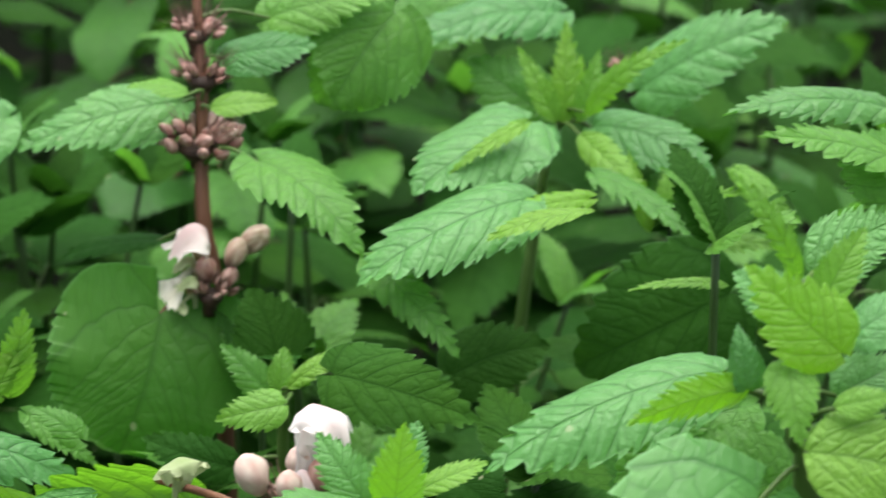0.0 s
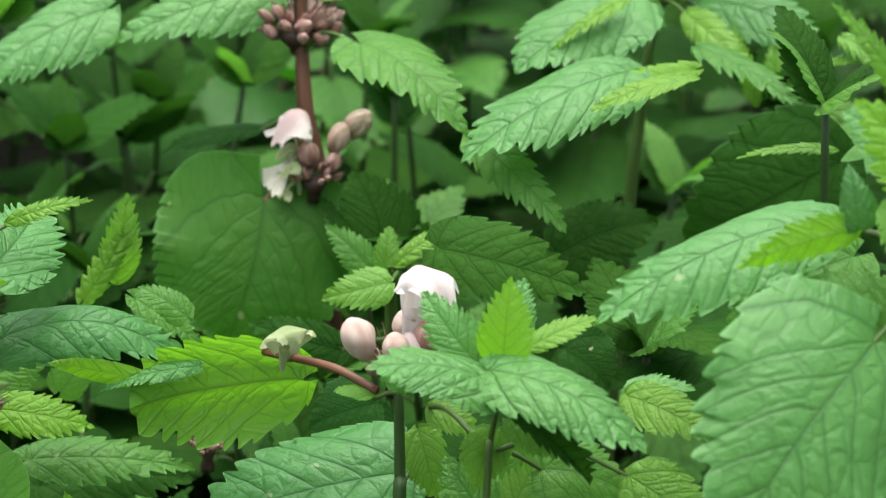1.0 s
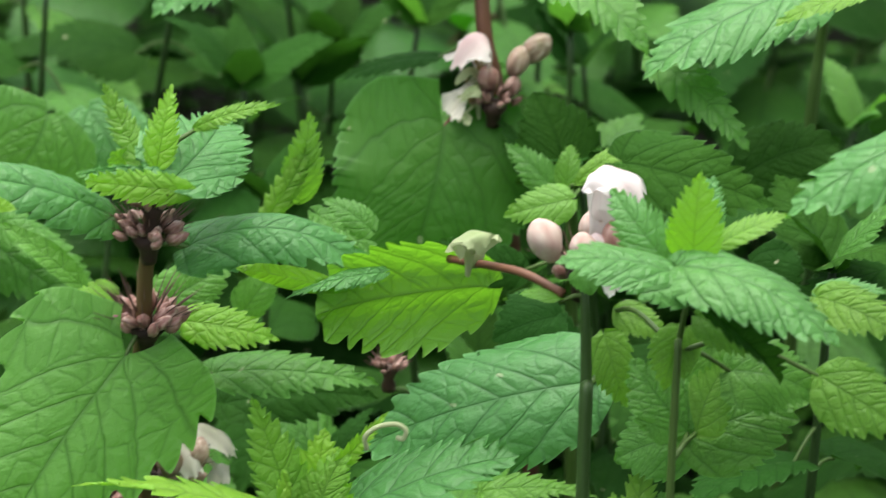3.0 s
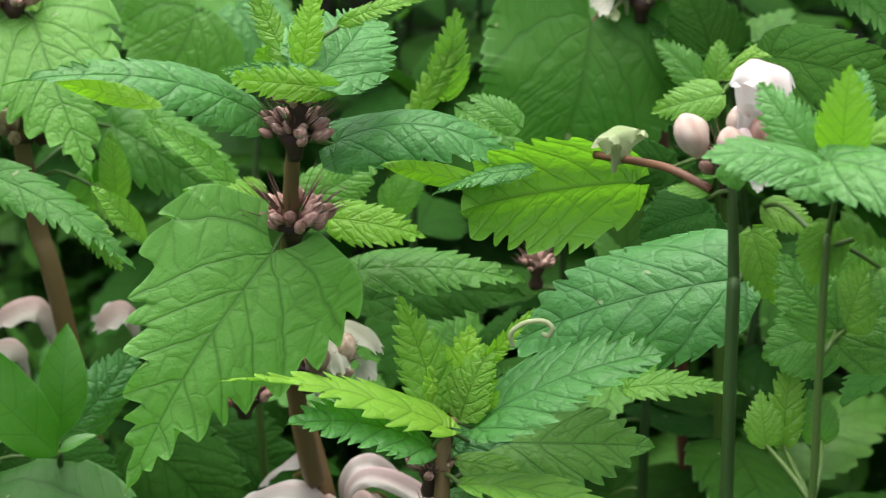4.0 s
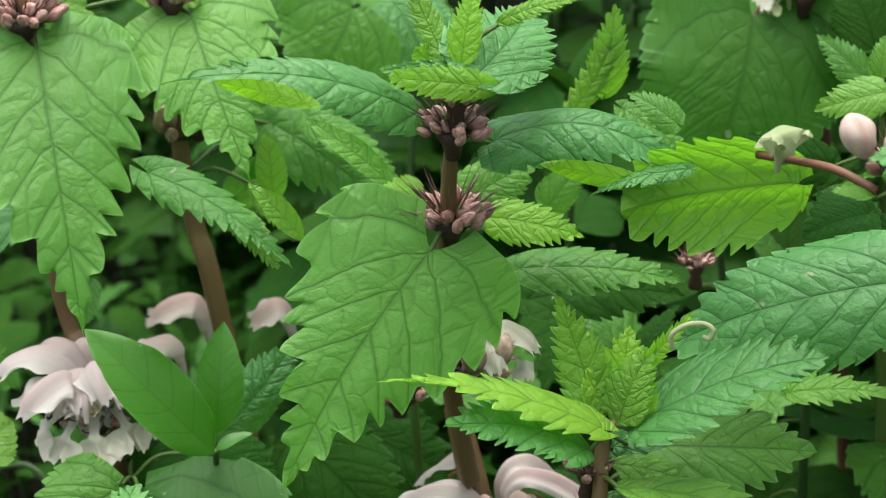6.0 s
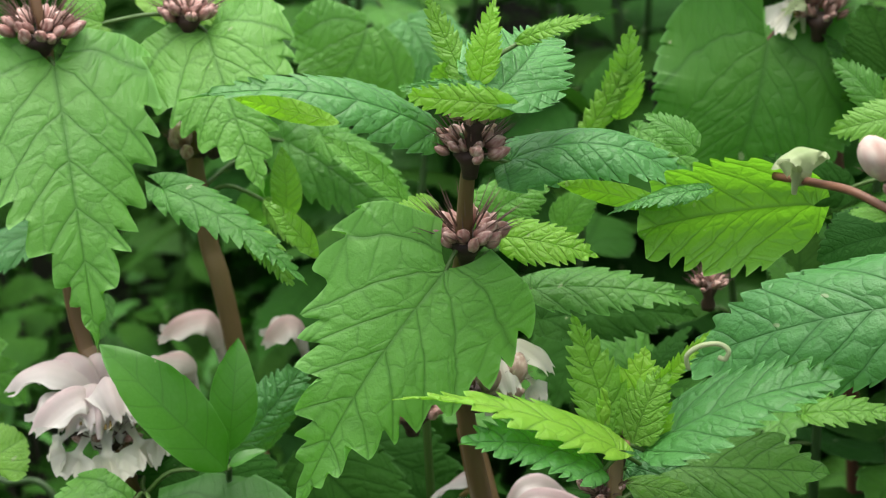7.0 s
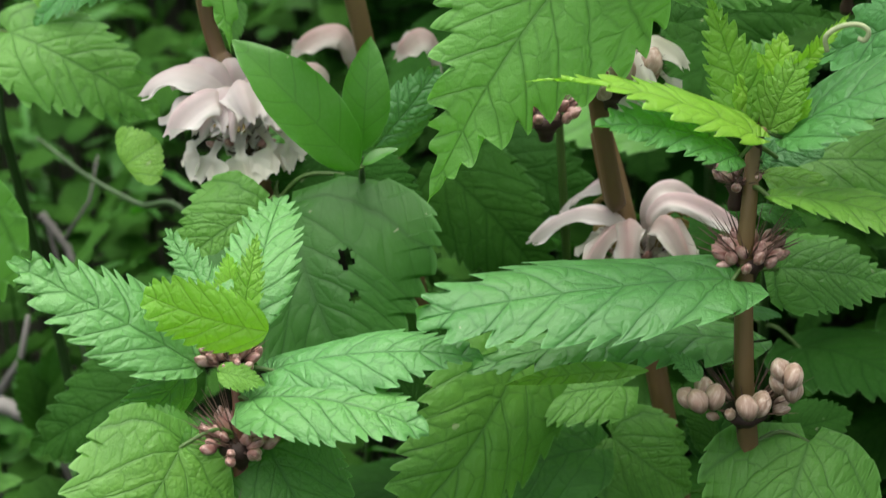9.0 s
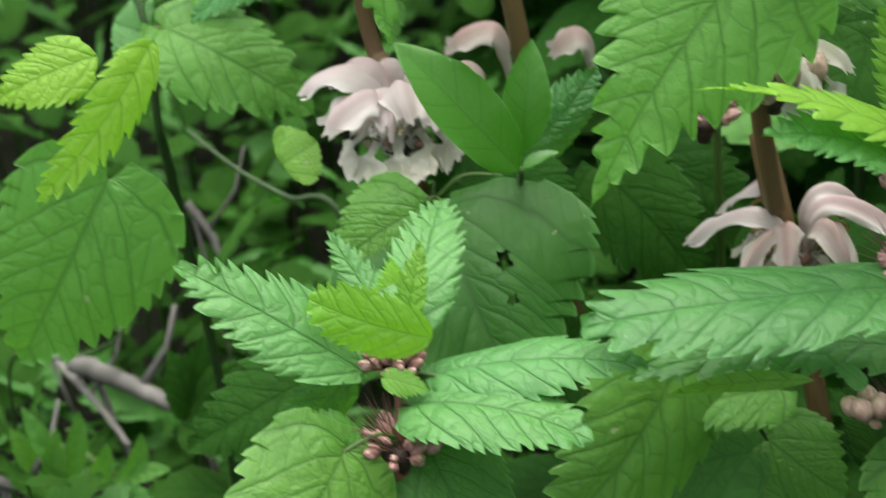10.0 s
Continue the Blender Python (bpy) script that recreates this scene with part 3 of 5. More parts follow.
def hood(size, rnd, out=1.0, broad=1.0, end=0.54):
    """Narrow tube and a vaulted upper lip with a crest and wavy margins; outward is +x, up is +z."""
    path = spline([(0, 0, 0), (0.03, 0, 0.2), (0.07, 0, 0.40), (0.12, 0, 0.56)], 4)
    tv, tf = tube(path, np.linspace(0.05, 0.105, len(path)), 12, cap=False)
    bend, flare, ripple = rnd.uniform(-0.08, 0.05), rnd.uniform(0.9, 1.15), rnd.uniform(0, 6)
    skew = rnd.uniform(-0.10, 0.10)
    spine = spline([(0.02, 0, 0.44), (0.04, 0, 0.72), (0.20 * out, 0, 0.94), (0.48 * out, 0, 0.97 + bend), (0.80 * out, 0, 0.43 + 0.65 * end + bend), (1.00 * out, 0, end + bend)], 6)
    tang = np.gradient(spine, axis=0)
    m = len(spine) - 1

    def place(t, u):
        i = min(m, int(round(t * m)))
        tx, tz = tang[i][0], tang[i][2]
        ln = math.hypot(tx, tz)
        nx, nz = tz / ln, -tx / ln
        w = flare * broad * (0.10 + 0.17 * math.sin(math.pi * min(1.0, 0.05 + 0.80 * t)) ** 1.2 + 0.05 * t)
        b = u * (1.55 - 0.35 * t)
        crest = 0.055 * math.exp(-((u * 4.5) ** 2)) * math.sin(math.pi * t)
        fold = 0.035 * math.sin(6.5 * u + ripple) * (0.3 + t) + 0.03 * math.sin(9 * t + 2.2 * u + ripple)
        dep = w * 0.80 * (1 - math.cos(b)) - crest + fold * 0.7
        margin = abs(u) ** 4
        frill = 0.05 * margin * math.sin(17 * t + ripple + 2 * (u > 0)) * t
        flip = -0.13 * margin * t**2 * broad
        cut = 0.10 * t**6 * (abs(u) ** 1.5) + 0.05 * t**5 * math.sin(8 * u + ripple) + 0.03 * t**8 * math.sin(23 * u)
        d = dep + frill + flip
        return (spine[i][0] + nx * d - cut * tx / ln, w * math.sin(b) * (1.05 - 0.12 * t**4) + frill + skew * t * t, spine[i][2] + nz * d - cut * tz / ln)

    sv, sf, suv = sheet(m, 22, place)
    v, f = join([(tv, tf), (sv, sf)])
    return [np.array(q) * size for q in v], f, [(0.95, 0.05, 0, 0)] * len(tv) + suv


def lower_lip(size, rnd):
    """A narrow waist, two small side teeth and a broad scalloped fan of two lobes that hangs down."""
    a, b = rnd.uniform(0, 6), rnd.uniform(0.85, 1.2)
    hang, turn = rnd.uniform(0.8, 1.15), rnd.uniform(-0.10, 0.10)

    def place(t, u):
        neck, s = min(t, 0.42) / 0.42, max(0.0, t - 0.42) / 0.58
        e = math.sqrt(max(0.0, 1 - (2 * abs(u) - 1) ** 2))
        w = 0.12 - 0.06 * math.sin(math.pi * 0.5 * neck) + 0.28 * b * s**0.55
        scallop = 0.028 * s**3 * math.cos(15 * u + a) + 0.010 * s**3 * math.cos(34 * u)
        fall = 0.33 * hang * s * (0.45 + 0.55 * e**0.6) + scallop
        cup = 0.10 * (u * u) * s - 0.05 * math.sin(3.5 * u + a) * s + 0.06 * math.sin(3.0 * s)
        trough = 0.05 * (1 - u * u) * (1 - 0.6 * s)
        return (0.12 + 0.36 * neck + 0.16 * s - cup, w * u + turn * t * t, 0.50 - 0.24 * neck * hang - fall - trough)

    v, f, uv = sheet(16, 30, place)
    bits = [(v, f)]
    for sgn in (-1, 1):
        tooth = [(0.16, 0.09 * sgn, 0.52), (0.24, 0.16 * sgn, 0.50), (0.27, 0.19 * sgn, 0.43), (0.20, 0.11 * sgn, 0.44)]
        bits.append((tooth, [(0, 1, 2, 3)]))
    v, f = join(bits)
    return [np.array(q) * size for q in v], f, uv + [(0.9, 0.4, 0, 0)] * 8


def stamen(size, rnd, k):
    """A bent thread with an anther under the hood."""
    y, r = (k - 1.5) * 0.045, rnd.uniform(0.9, 1.1)
    v, f = tube(spline([(0.14, y, 0.48), (0.22, y * 1.3, 0.66 * r), (0.36, y * 1.5, 0.74 * r), (0.46, y * 1.5, 0.66 * r)], 3), [0.012] * 7 + [0.014, 0.026, 0.022], 6)
    return [np.array(q) * size for q in v], f


def twig(points, radius):
    """A dead branch with knots and a broken side shoot, held up by two stubs on the soil."""
    rnd = random.Random(int(points[0][0] * 10000))
    line = spline(points, 8)
    line = line + np.array([[rnd.uniform(-1, 1) * radius * 0.15 for _ in range(3)] for _ in line])
    radii = [radius * (1 - 0.35 * i / len(line)) * rnd.uniform(0.93, 1.07) for i in range(len(line))]
    bits = [tube(line, radii, 9)]
    k = len(line) // 2
    bits.append(tube([line[k], line[k] + np.array([0.01, 0.004, 0.014]), line[k] + np.array([0.014, 0.006, 0.030])], [radius * 0.5, radius * 0.35, radius * 0.2], 6))
    for e in (line[2], line[-3]):
        bits.append(tube([e, e * np.array([1, 1, 0.5]) + np.array([0.006, 0.004, 0]), np.array([e[0] + 0.01, e[1] + 0.008, -0.004])], [radius * 0.4, radius * 0.3, radius * 0.3], 6))
    v, f = join(bits)
    tagged(mesh_object("twig", v, f, TWIG), "grey dead twig lying among the weeds", "twig", "dead twigs")


# ---- ground ----
def ground_sheet():
    xs = np.concatenate([[-60, -12, -4], np.linspace(-1.6, 1.6, 81), [4, 12, 60]])
    ys = np.concatenate([[-60, -12, -3], np.linspace(-0.6, 2.6, 81), [5, 12, 60]])
    verts = []
    for y in ys:
        for x in xs:
            k = 1.0 if abs(x) < 1.6 and -0.6 < y < 2.6 else 0.0
            z = k * (0.012 * noise.noise((x * 5, y * 5, 0.3)) + 0.006 * noise.noise((x * 22, y * 22, 1.7)) - 0.008) - 0.004
            verts.append((x, y, z))
    w = len(xs)
    faces = [(j * w + i, j * w + i + 1, (j + 1) * w + i + 1, (j + 1) * w + i) for j in range(len(ys) - 1) for i in range(w - 1)]
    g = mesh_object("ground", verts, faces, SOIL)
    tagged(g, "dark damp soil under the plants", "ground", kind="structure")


ground_sheet()


# ---- plants, front ----

far_flowering = Plant('tall dead nettle with reddish stem, pink buds and white flowers', [(0.0817, 0.6417, 0.3860), (0.0833, 0.6338, 0.3680), (0.0845, 0.6279, 0.3546), (0.0850, 0.6196, 0.3350), (0.0862, 0.6117, 0.3170), (0.0925, 0.6078, 0.2847)], 0.0020, STEM_RED, 11)
far_flowering.whorl((0.0827, 0.6340, 0.3680), 0.0079, 12, 0.0040)
far_flowering.whorl((0.0846, 0.6285, 0.3561), 0.0095, 14, 0.0042, spike=0.01)
far_flowering.whorl((0.0838, 0.6212, 0.3382), 0.0137, 28, 0.0062, spike=0.006)
far_flowering.whorl((0.0872, 0.5945, 0.3030), 0.0076, 9, 0.0036, spike=0.006)
far_flowering.flower((0.0867, 0.5994, 0.3010), 160, 0.0205, PETAL, out=0.6, broad=1.3)
far_flowering.flower((0.0845, 0.5997, 0.3005), 185, 0.0110, PETAL_GREEN, out=0.7)
far_flowering.flower((0.0830, 0.5939, 0.2990), 150, 0.0100, PETAL_GREEN, out=0.6)
far_flowering.big_bud((0.0980, 0.6023, 0.3151), (0.66, -0.17, 0.79), 0.0101, BUD_OLD)
far_flowering.big_bud((0.0927, 0.5972, 0.3128), (0.40, -0.03, 0.97), 0.0089, BUD_OLD)
far_flowering.big_bud((0.0859, 0.5950, 0.3088), (-0.09, 0.12, 1.03), 0.0077, BUD)
far_flowering.big_bud((0.0916, 0.5949, 0.3067), (0.40, -0.03, 0.97), 0.0064, BUD)
far_flowering.leaf((0.0787, 0.6272, 0.3494), (0.0323, 0.6226, 0.3363), (-0.21, -0.42, 0.89), 0.0244, 'blue')
far_flowering.leaf((0.0303, 0.6381, 0.3391), (-0.0098, 0.6265, 0.3195), (-0.25, -0.53, 0.81), 0.0276, 'blue')
far_flowering.leaf((0.0862, 0.6153, 0.3522), (0.1044, 0.6122, 0.3561), (-0.26, -0.56, 0.79), 0.0097, 'young')
far_flowering.leaf((0.0903, 0.6298, 0.3628), (0.1165, 0.6259, 0.3696), (-0.29, -0.43, 0.86), 0.0196, 'blue')
far_flowering.leaf((0.1051, 0.6410, 0.3720), (0.1405, 0.6368, 0.3837), (-0.33, -0.51, 0.79), 0.0199, 'mature')
far_flowering.leaf((0.0778, 0.6089, 0.3583), (0.0615, 0.6132, 0.3586), (-0.03, -0.19, 0.98), 0.0095, 'young')
far_flowering.leaf((0.0983, 0.5972, 0.3431), (0.1235, 0.5632, 0.3306), (-0.04, -0.37, 0.93), 0.0273, 'mature', droop=0.12)
far_flowering.leaf((0.1340, 0.6409, 0.3629), (0.1204, 0.6375, 0.3466), (0.10, -0.99, 0.12), 0.0337, 'mature')
far_flowering.leaf((0.1427, 0.6436, 0.3748), (0.1235, 0.6269, 0.3496), (0.20, -0.88, 0.43), 0.0435, 'mature')
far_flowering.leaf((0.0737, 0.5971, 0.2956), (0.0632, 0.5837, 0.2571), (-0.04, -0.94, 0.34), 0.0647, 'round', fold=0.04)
far_flowering.leaf((0.0736, 0.6223, 0.3078), (0.0454, 0.6263, 0.3000), (-0.29, -0.20, 0.94), 0.0116, 'dark')
far_flowering.leaf((0.0305, 0.5584, 0.2883), (0.0331, 0.5573, 0.3138), (0.23, -0.97, -0.07), 0.0113, 'young')

tall_rear = Plant('tall dead nettle with fresh leafy tip among others', [(0.1974, 0.6398, 0.3462), (0.1928, 0.6341, 0.3296), (0.1926, 0.6355, 0.3064), (0.1917, 0.6335, 0.2743)], 0.0016, STEM_GREEN, 12)
tall_rear.leaf((0.1961, 0.6313, 0.3464), (0.1958, 0.6436, 0.3757), (-0.20, -0.90, 0.38), 0.0106, 'spear', mat='young')
tall_rear.leaf((0.1930, 0.6300, 0.3468), (0.1808, 0.6415, 0.3667), (-0.29, -0.90, 0.34), 0.0086, 'spear', mat='young')
tall_rear.leaf((0.1997, 0.6286, 0.3475), (0.2053, 0.6360, 0.3687), (-0.27, -0.88, 0.38), 0.0079, 'spear', mat='young')
tall_rear.leaf((0.1989, 0.6346, 0.3453), (0.2017, 0.6420, 0.3648), (-0.28, -0.88, 0.38), 0.0086, 'spear')
tall_rear.leaf((0.1992, 0.6200, 0.3533), (0.2207, 0.6045, 0.3827), (-0.81, -0.49, 0.33), 0.0083, 'young', droop=0.15)
tall_rear.leaf((0.1942, 0.6501, 0.3424), (0.1716, 0.6617, 0.3560), (-0.17, -0.87, 0.45), 0.0229, 'mature')
tall_rear.leaf((0.2039, 0.6271, 0.3464), (0.2330, 0.5965, 0.3446), (-0.31, -0.35, 0.88), 0.0253, 'blue', droop=0.12)
tall_rear.leaf((0.1873, 0.6302, 0.3437), (0.1856, 0.5997, 0.3496), (-0.60, 0.18, 0.78), 0.0100, 'blue')
tall_rear.leaf((0.1977, 0.6177, 0.3469), (0.2098, 0.5889, 0.3388), (-0.40, -0.40, 0.83), 0.0116, 'young')
tall_rear.leaf((0.2014, 0.6707, 0.3694), (0.1505, 0.6583, 0.3616), (-0.02, -0.48, 0.88), 0.0246, 'blue')
tall_rear.leaf((0.1767, 0.6044, 0.3554), (0.1402, 0.5857, 0.3413), (-0.24, -0.33, 0.91), 0.0380, 'blue')
tall_rear.leaf((0.1673, 0.5624, 0.3477), (0.1185, 0.5475, 0.3299), (-0.28, -0.32, 0.91), 0.0330, 'blue', droop=0.08)
# added strips: backlit undersides of the two leaves above, painted bright
tall_rear.leaf((0.1840, 0.5608, 0.3489), (0.1557, 0.5598, 0.3424), (-0.16, -0.58, 0.80), 0.0096, 'lobed', stalk=False, mat='tip')
tall_rear.leaf((0.1719, 0.5907, 0.3596), (0.1493, 0.5851, 0.3456), (-0.33, -0.56, 0.76), 0.0067, 'fresh', stalk=False)
tall_rear.leaf((0.1258, 0.5613, 0.3274), (0.1472, 0.5381, 0.3118), (-0.08, -0.60, 0.79), 0.0145, 'mature')
tall_rear.leaf((0.1610, 0.7074, 0.3521), (0.2070, 0.6893, 0.3639), (-0.39, -0.47, 0.79), 0.0296, 'mature')

toothed_shoot = Plant('dead nettle shoot with curled toothed leaves', [(0.2309, 0.6100, 0.2956), (0.2319, 0.6071, 0.2893), (0.2346, 0.6118, 0.2755)], 0.0011, STEM_DARK, 13)
toothed_shoot.leaf((0.1953, 0.5948, 0.3439), (0.2208, 0.5621, 0.3348), (-0.08, -0.33, 0.94), 0.0145, 'sharp')
# added strip: yellow underside edge of the tall rear leaf
toothed_shoot.leaf((0.1785, 0.5396, 0.3537), (0.1503, 0.5388, 0.3463), (-0.25, -0.12, 0.96), 0.0103, 'young', stalk=False)
toothed_shoot.leaf((0.2226, 0.5720, 0.3330), (0.2478, 0.5658, 0.3336), (-0.10, -0.31, 0.95), 0.0097, 'sharp', mat='young')
toothed_shoot.leaf((0.2149, 0.5936, 0.3264), (0.2081, 0.6043, 0.3479), (-0.31, -0.89, 0.34), 0.0066, 'spear', mat='young')
toothed_shoot.leaf((0.2197, 0.5932, 0.3285), (0.2200, 0.6005, 0.3462), (-0.33, -0.87, 0.37), 0.0083, 'spear', mat='young')
toothed_shoot.leaf((0.2298, 0.5736, 0.3545), (0.2463, 0.5567, 0.3375), (-0.01, -0.72, 0.70), 0.0096, 'sharp', droop=0.2, mat='young')
toothed_shoot.leaf((0.2196, 0.5837, 0.3324), (0.2390, 0.5640, 0.3505), (-0.79, -0.28, 0.54), 0.0081, 'sharp', droop=0.3, mat='young')
toothed_shoot.leaf((0.2123, 0.5222, 0.3407), (0.1870, 0.5272, 0.3371), (-0.20, -0.34, 0.92), 0.0051, 'young')
toothed_shoot.leaf((0.2202, 0.5385, 0.3311), (0.1860, 0.5611, 0.2975), (-0.68, -0.71, 0.21), 0.0470, 'dark')
toothed_shoot.leaf((0.2295, 0.6649, 0.3462), (0.2671, 0.6464, 0.3784), (-0.69, -0.52, 0.51), 0.0303, 'blue')
toothed_shoot.whorl((0.2388, 0.6936, 0.3406), 0.0104, 12, 0.0050)
toothed_shoot.leaf((0.2605, 0.5496, 0.3826), (0.2112, 0.5405, 0.3838), (0.07, -0.26, 0.96), 0.0166, 'blue')
toothed_shoot.leaf((0.2571, 0.5251, 0.3754), (0.2134, 0.5184, 0.3856), (0.27, -0.42, 0.87), 0.0176, 'mature')
toothed_shoot.leaf((0.2573, 0.5228, 0.3699), (0.2396, 0.5311, 0.3788), (-0.12, -0.83, 0.54), 0.0238, 'mature')

near_right = Plant('dead nettle with bright young tip and large grey-green leaves', [(0.1792, 0.3951, 0.3894), (0.1783, 0.3914, 0.3798), (0.1778, 0.3858, 0.3661), (0.1815, 0.3842, 0.3513)], 0.0026, STEM_GREEN, 14)
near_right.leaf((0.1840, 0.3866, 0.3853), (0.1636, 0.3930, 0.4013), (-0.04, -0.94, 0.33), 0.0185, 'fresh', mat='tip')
near_right.leaf((0.1777, 0.4001, 0.3871), (0.1663, 0.4061, 0.3943), (-0.06, -0.81, 0.58), 0.0115, 'pale')
near_right.leaf((0.1844, 0.4001, 0.3910), (0.1924, 0.4041, 0.4058), (-0.36, -0.83, 0.43), 0.0098, 'spear', mat='young')
near_right.leaf((0.1811, 0.4072, 0.3928), (0.1629, 0.4101, 0.4151), (0.15, -0.96, 0.25), 0.0058, 'young', droop=0.12)
near_right.leaf((0.1878, 0.4157, 0.3906), (0.2061, 0.4164, 0.4037), (-0.40, -0.69, 0.60), 0.0167, 'pale')
near_right.leaf((0.1876, 0.3916, 0.3861), (0.2024, 0.3916, 0.3952), (-0.47, -0.46, 0.76), 0.0137, 'blue')
near_right.leaf((0.1736, 0.3882, 0.3825), (0.1748, 0.3768, 0.3695), (-0.15, -0.75, 0.64), 0.0118, 'fresh')
near_right.leaf((0.1891, 0.3961, 0.3712), (0.2025, 0.3960, 0.3792), (-0.36, -0.72, 0.59), 0.0140, 'pale')
near_right.leaf((0.1683, 0.3936, 0.3735), (0.1658, 0.3993, 0.3857), (-0.57, -0.78, 0.25), 0.0097, 'swept', stalk=False)
near_right.leaf((0.1714, 0.4158, 0.3669), (0.1199, 0.4102, 0.3478), (-0.32, -0.23, 0.92), 0.0263, 'blue', droop=0.08, fold=-0.12, stalk=False, mat='pale')
# added strip for the leaf above: its backlit underside in bright colour
near_right.leaf((0.1689, 0.3946, 0.3737), (0.1433, 0.3935, 0.3659), (-0.03, 1.00, -0.03), 0.0097, 'spear', stalk=False, mat='tip')
near_right.stalk([(0.1785, 0.3917, 0.3726), (0.1736, 0.3948, 0.3717), (0.1702, 0.3988, 0.3712)], 0.0009, STEM_GREEN, 'stalk')
near_right.leaf((0.1688, 0.3783, 0.3563), (0.1358, 0.3538, 0.3231), (0.09, -0.84, 0.53), 0.0521, 'mature', fold=-0.05, mat='soft', quilt=0.9)
near_right.leaf((0.1808, 0.3948, 0.3488), (0.1627, 0.4026, 0.3581), (-0.03, -0.80, 0.60), 0.0231, 'mature')
near_right.leaf((0.1759, 0.3762, 0.3686), (0.1999, 0.3690, 0.3662), (-0.16, -0.75, 0.64), 0.0223, 'young')
near_right.leaf((0.1807, 0.4246, 0.3541), (0.1540, 0.4240, 0.3361), (-0.44, -0.60, 0.67), 0.0248, 'mature')
near_right.leaf((0.1811, 0.3785, 0.3774), (0.1919, 0.3771, 0.3807), (-0.30, -0.62, 0.72), 0.0067, 'young')

white_flowering = Plant('dead nettle topped by a white hooded flower and pale pink buds', [(0.0873, 0.4523, 0.3222), (0.0872, 0.4497, 0.3164), (0.0879, 0.4460, 0.3083), (0.0889, 0.4432, 0.2897), (0.0885, 0.4390, 0.2787)], 0.0012, STEM_DARK, 15)
white_flowering.whorl((0.0872, 0.4495, 0.3158), 0.0070, 8, 0.0045, spike=0.012, spikes=16)
white_flowering.flower((0.0893, 0.4484, 0.3160), 60, 0.0258, PETAL_WHITE, out=0.42, tilt=-4, broad=0.88, lip=False, end=0.72)
white_flowering.flower((0.0882, 0.4459, 0.3157), 50, 0.0120, PETAL_WHITE, out=0.6, broad=1.0, lip=True)
white_flowering.stalk([(0.0832, 0.4483, 0.3112), (0.0755, 0.4561, 0.3127), (0.0690, 0.4654, 0.3106), (0.0609, 0.4767, 0.3074)], 0.0010, STEM_RED, 'stalk')
white_flowering.big_bud((0.0797, 0.4482, 0.3221), (-0.39, 0.17, 0.96), 0.0106, BUD_PALE)
white_flowering.big_bud((0.0859, 0.4400, 0.3240), (-0.08, 0.14, 1.03), 0.0074, BUD_PALE)
white_flowering.big_bud((0.0926, 0.4414, 0.3253), (0.12, 0.10, 1.03), 0.0077, BUD)
white_flowering.big_bud((0.0897, 0.4505, 0.3244), (-0.14, 0.14, 1.02), 0.0076, BUD_PALE)
white_flowering.flower((0.0640, 0.4663, 0.3077), 70, 0.0120, PETAL_GREEN, out=0.5, broad=1.9, end=0.8, lip=False)
white_flowering.big_bud((0.0660, 0.4699, 0.3098), (-0.09, 0.15, 1.03), 0.0064, PETAL_GREEN)
# the fresh colour paints this leaf's underside as lit through
white_flowering.leaf((0.0699, 0.4755, 0.3011), (0.0295, 0.4747, 0.2957), (-0.02, 1.00, 0.04), 0.0317, 'lobed', fold=0.1, stalk=False, mat='fresh', quilt=2.4)
white_flowering.leaf((0.0452, 0.4735, 0.3054), (0.0222, 0.4753, 0.2988), (-0.29, -0.31, 0.91), 0.0063, 'blue')
white_flowering.leaf((0.0958, 0.4703, 0.2780), (0.0406, 0.4862, 0.2537), (-0.46, -0.54, 0.70), 0.0377, 'blue', mat='blue')
white_flowering.leaf((0.0829, 0.4479, 0.3103), (0.0736, 0.4501, 0.3108), (0.04, -0.06, 1.00), 0.0063, 'young')
white_flowering.leaf((0.0848, 0.4362, 0.3225), (0.0866, 0.4337, 0.3175), (-0.15, -0.90, 0.41), 0.0074, 'mature')
white_flowering.leaf((0.0903, 0.4928, 0.2847), (0.0744, 0.4923, 0.2789), (-0.18, -0.80, 0.57), 0.0180, 'dark')
white_flowering.leaf((0.0957, 0.5058, 0.2658), (0.0815, 0.5143, 0.2810), (0.01, -0.87, 0.49), 0.0173, 'dark')

front_shoot = Plant('young dead nettle shoot with upright bright tip leaves', [(0.1056, 0.4242, 0.3302), (0.1044, 0.4206, 0.3213), (0.1036, 0.4213, 0.3100), (0.1029, 0.4166, 0.2988)], 0.0007, STEM_GREEN, 16)
front_shoot.leaf((0.1046, 0.4194, 0.3313), (0.1053, 0.4222, 0.3506), (-0.23, -0.96, 0.15), 0.0133, 'spear')
front_shoot.leaf((0.1003, 0.4249, 0.3292), (0.0891, 0.4331, 0.3428), (-0.10, -0.88, 0.46), 0.0114, 'pale')
front_shoot.leaf((0.1109, 0.4245, 0.3333), (0.1252, 0.4247, 0.3404), (-0.38, -0.52, 0.77), 0.0072, 'young')
front_shoot.leaf((0.1091, 0.4301, 0.3326), (0.1115, 0.4350, 0.3448), (-0.22, -0.89, 0.40), 0.0085, 'pale')
front_shoot.leaf((0.1031, 0.4146, 0.3297), (0.0752, 0.4158, 0.3348), (0.16, -0.30, 0.94), 0.0199, 'blue', fold=-0.15)
front_shoot.leaf((0.1008, 0.4161, 0.3323), (0.1306, 0.3947, 0.3252), (-0.02, -0.34, 0.94), 0.0222, 'blue', fold=-0.1, droop=0.08)
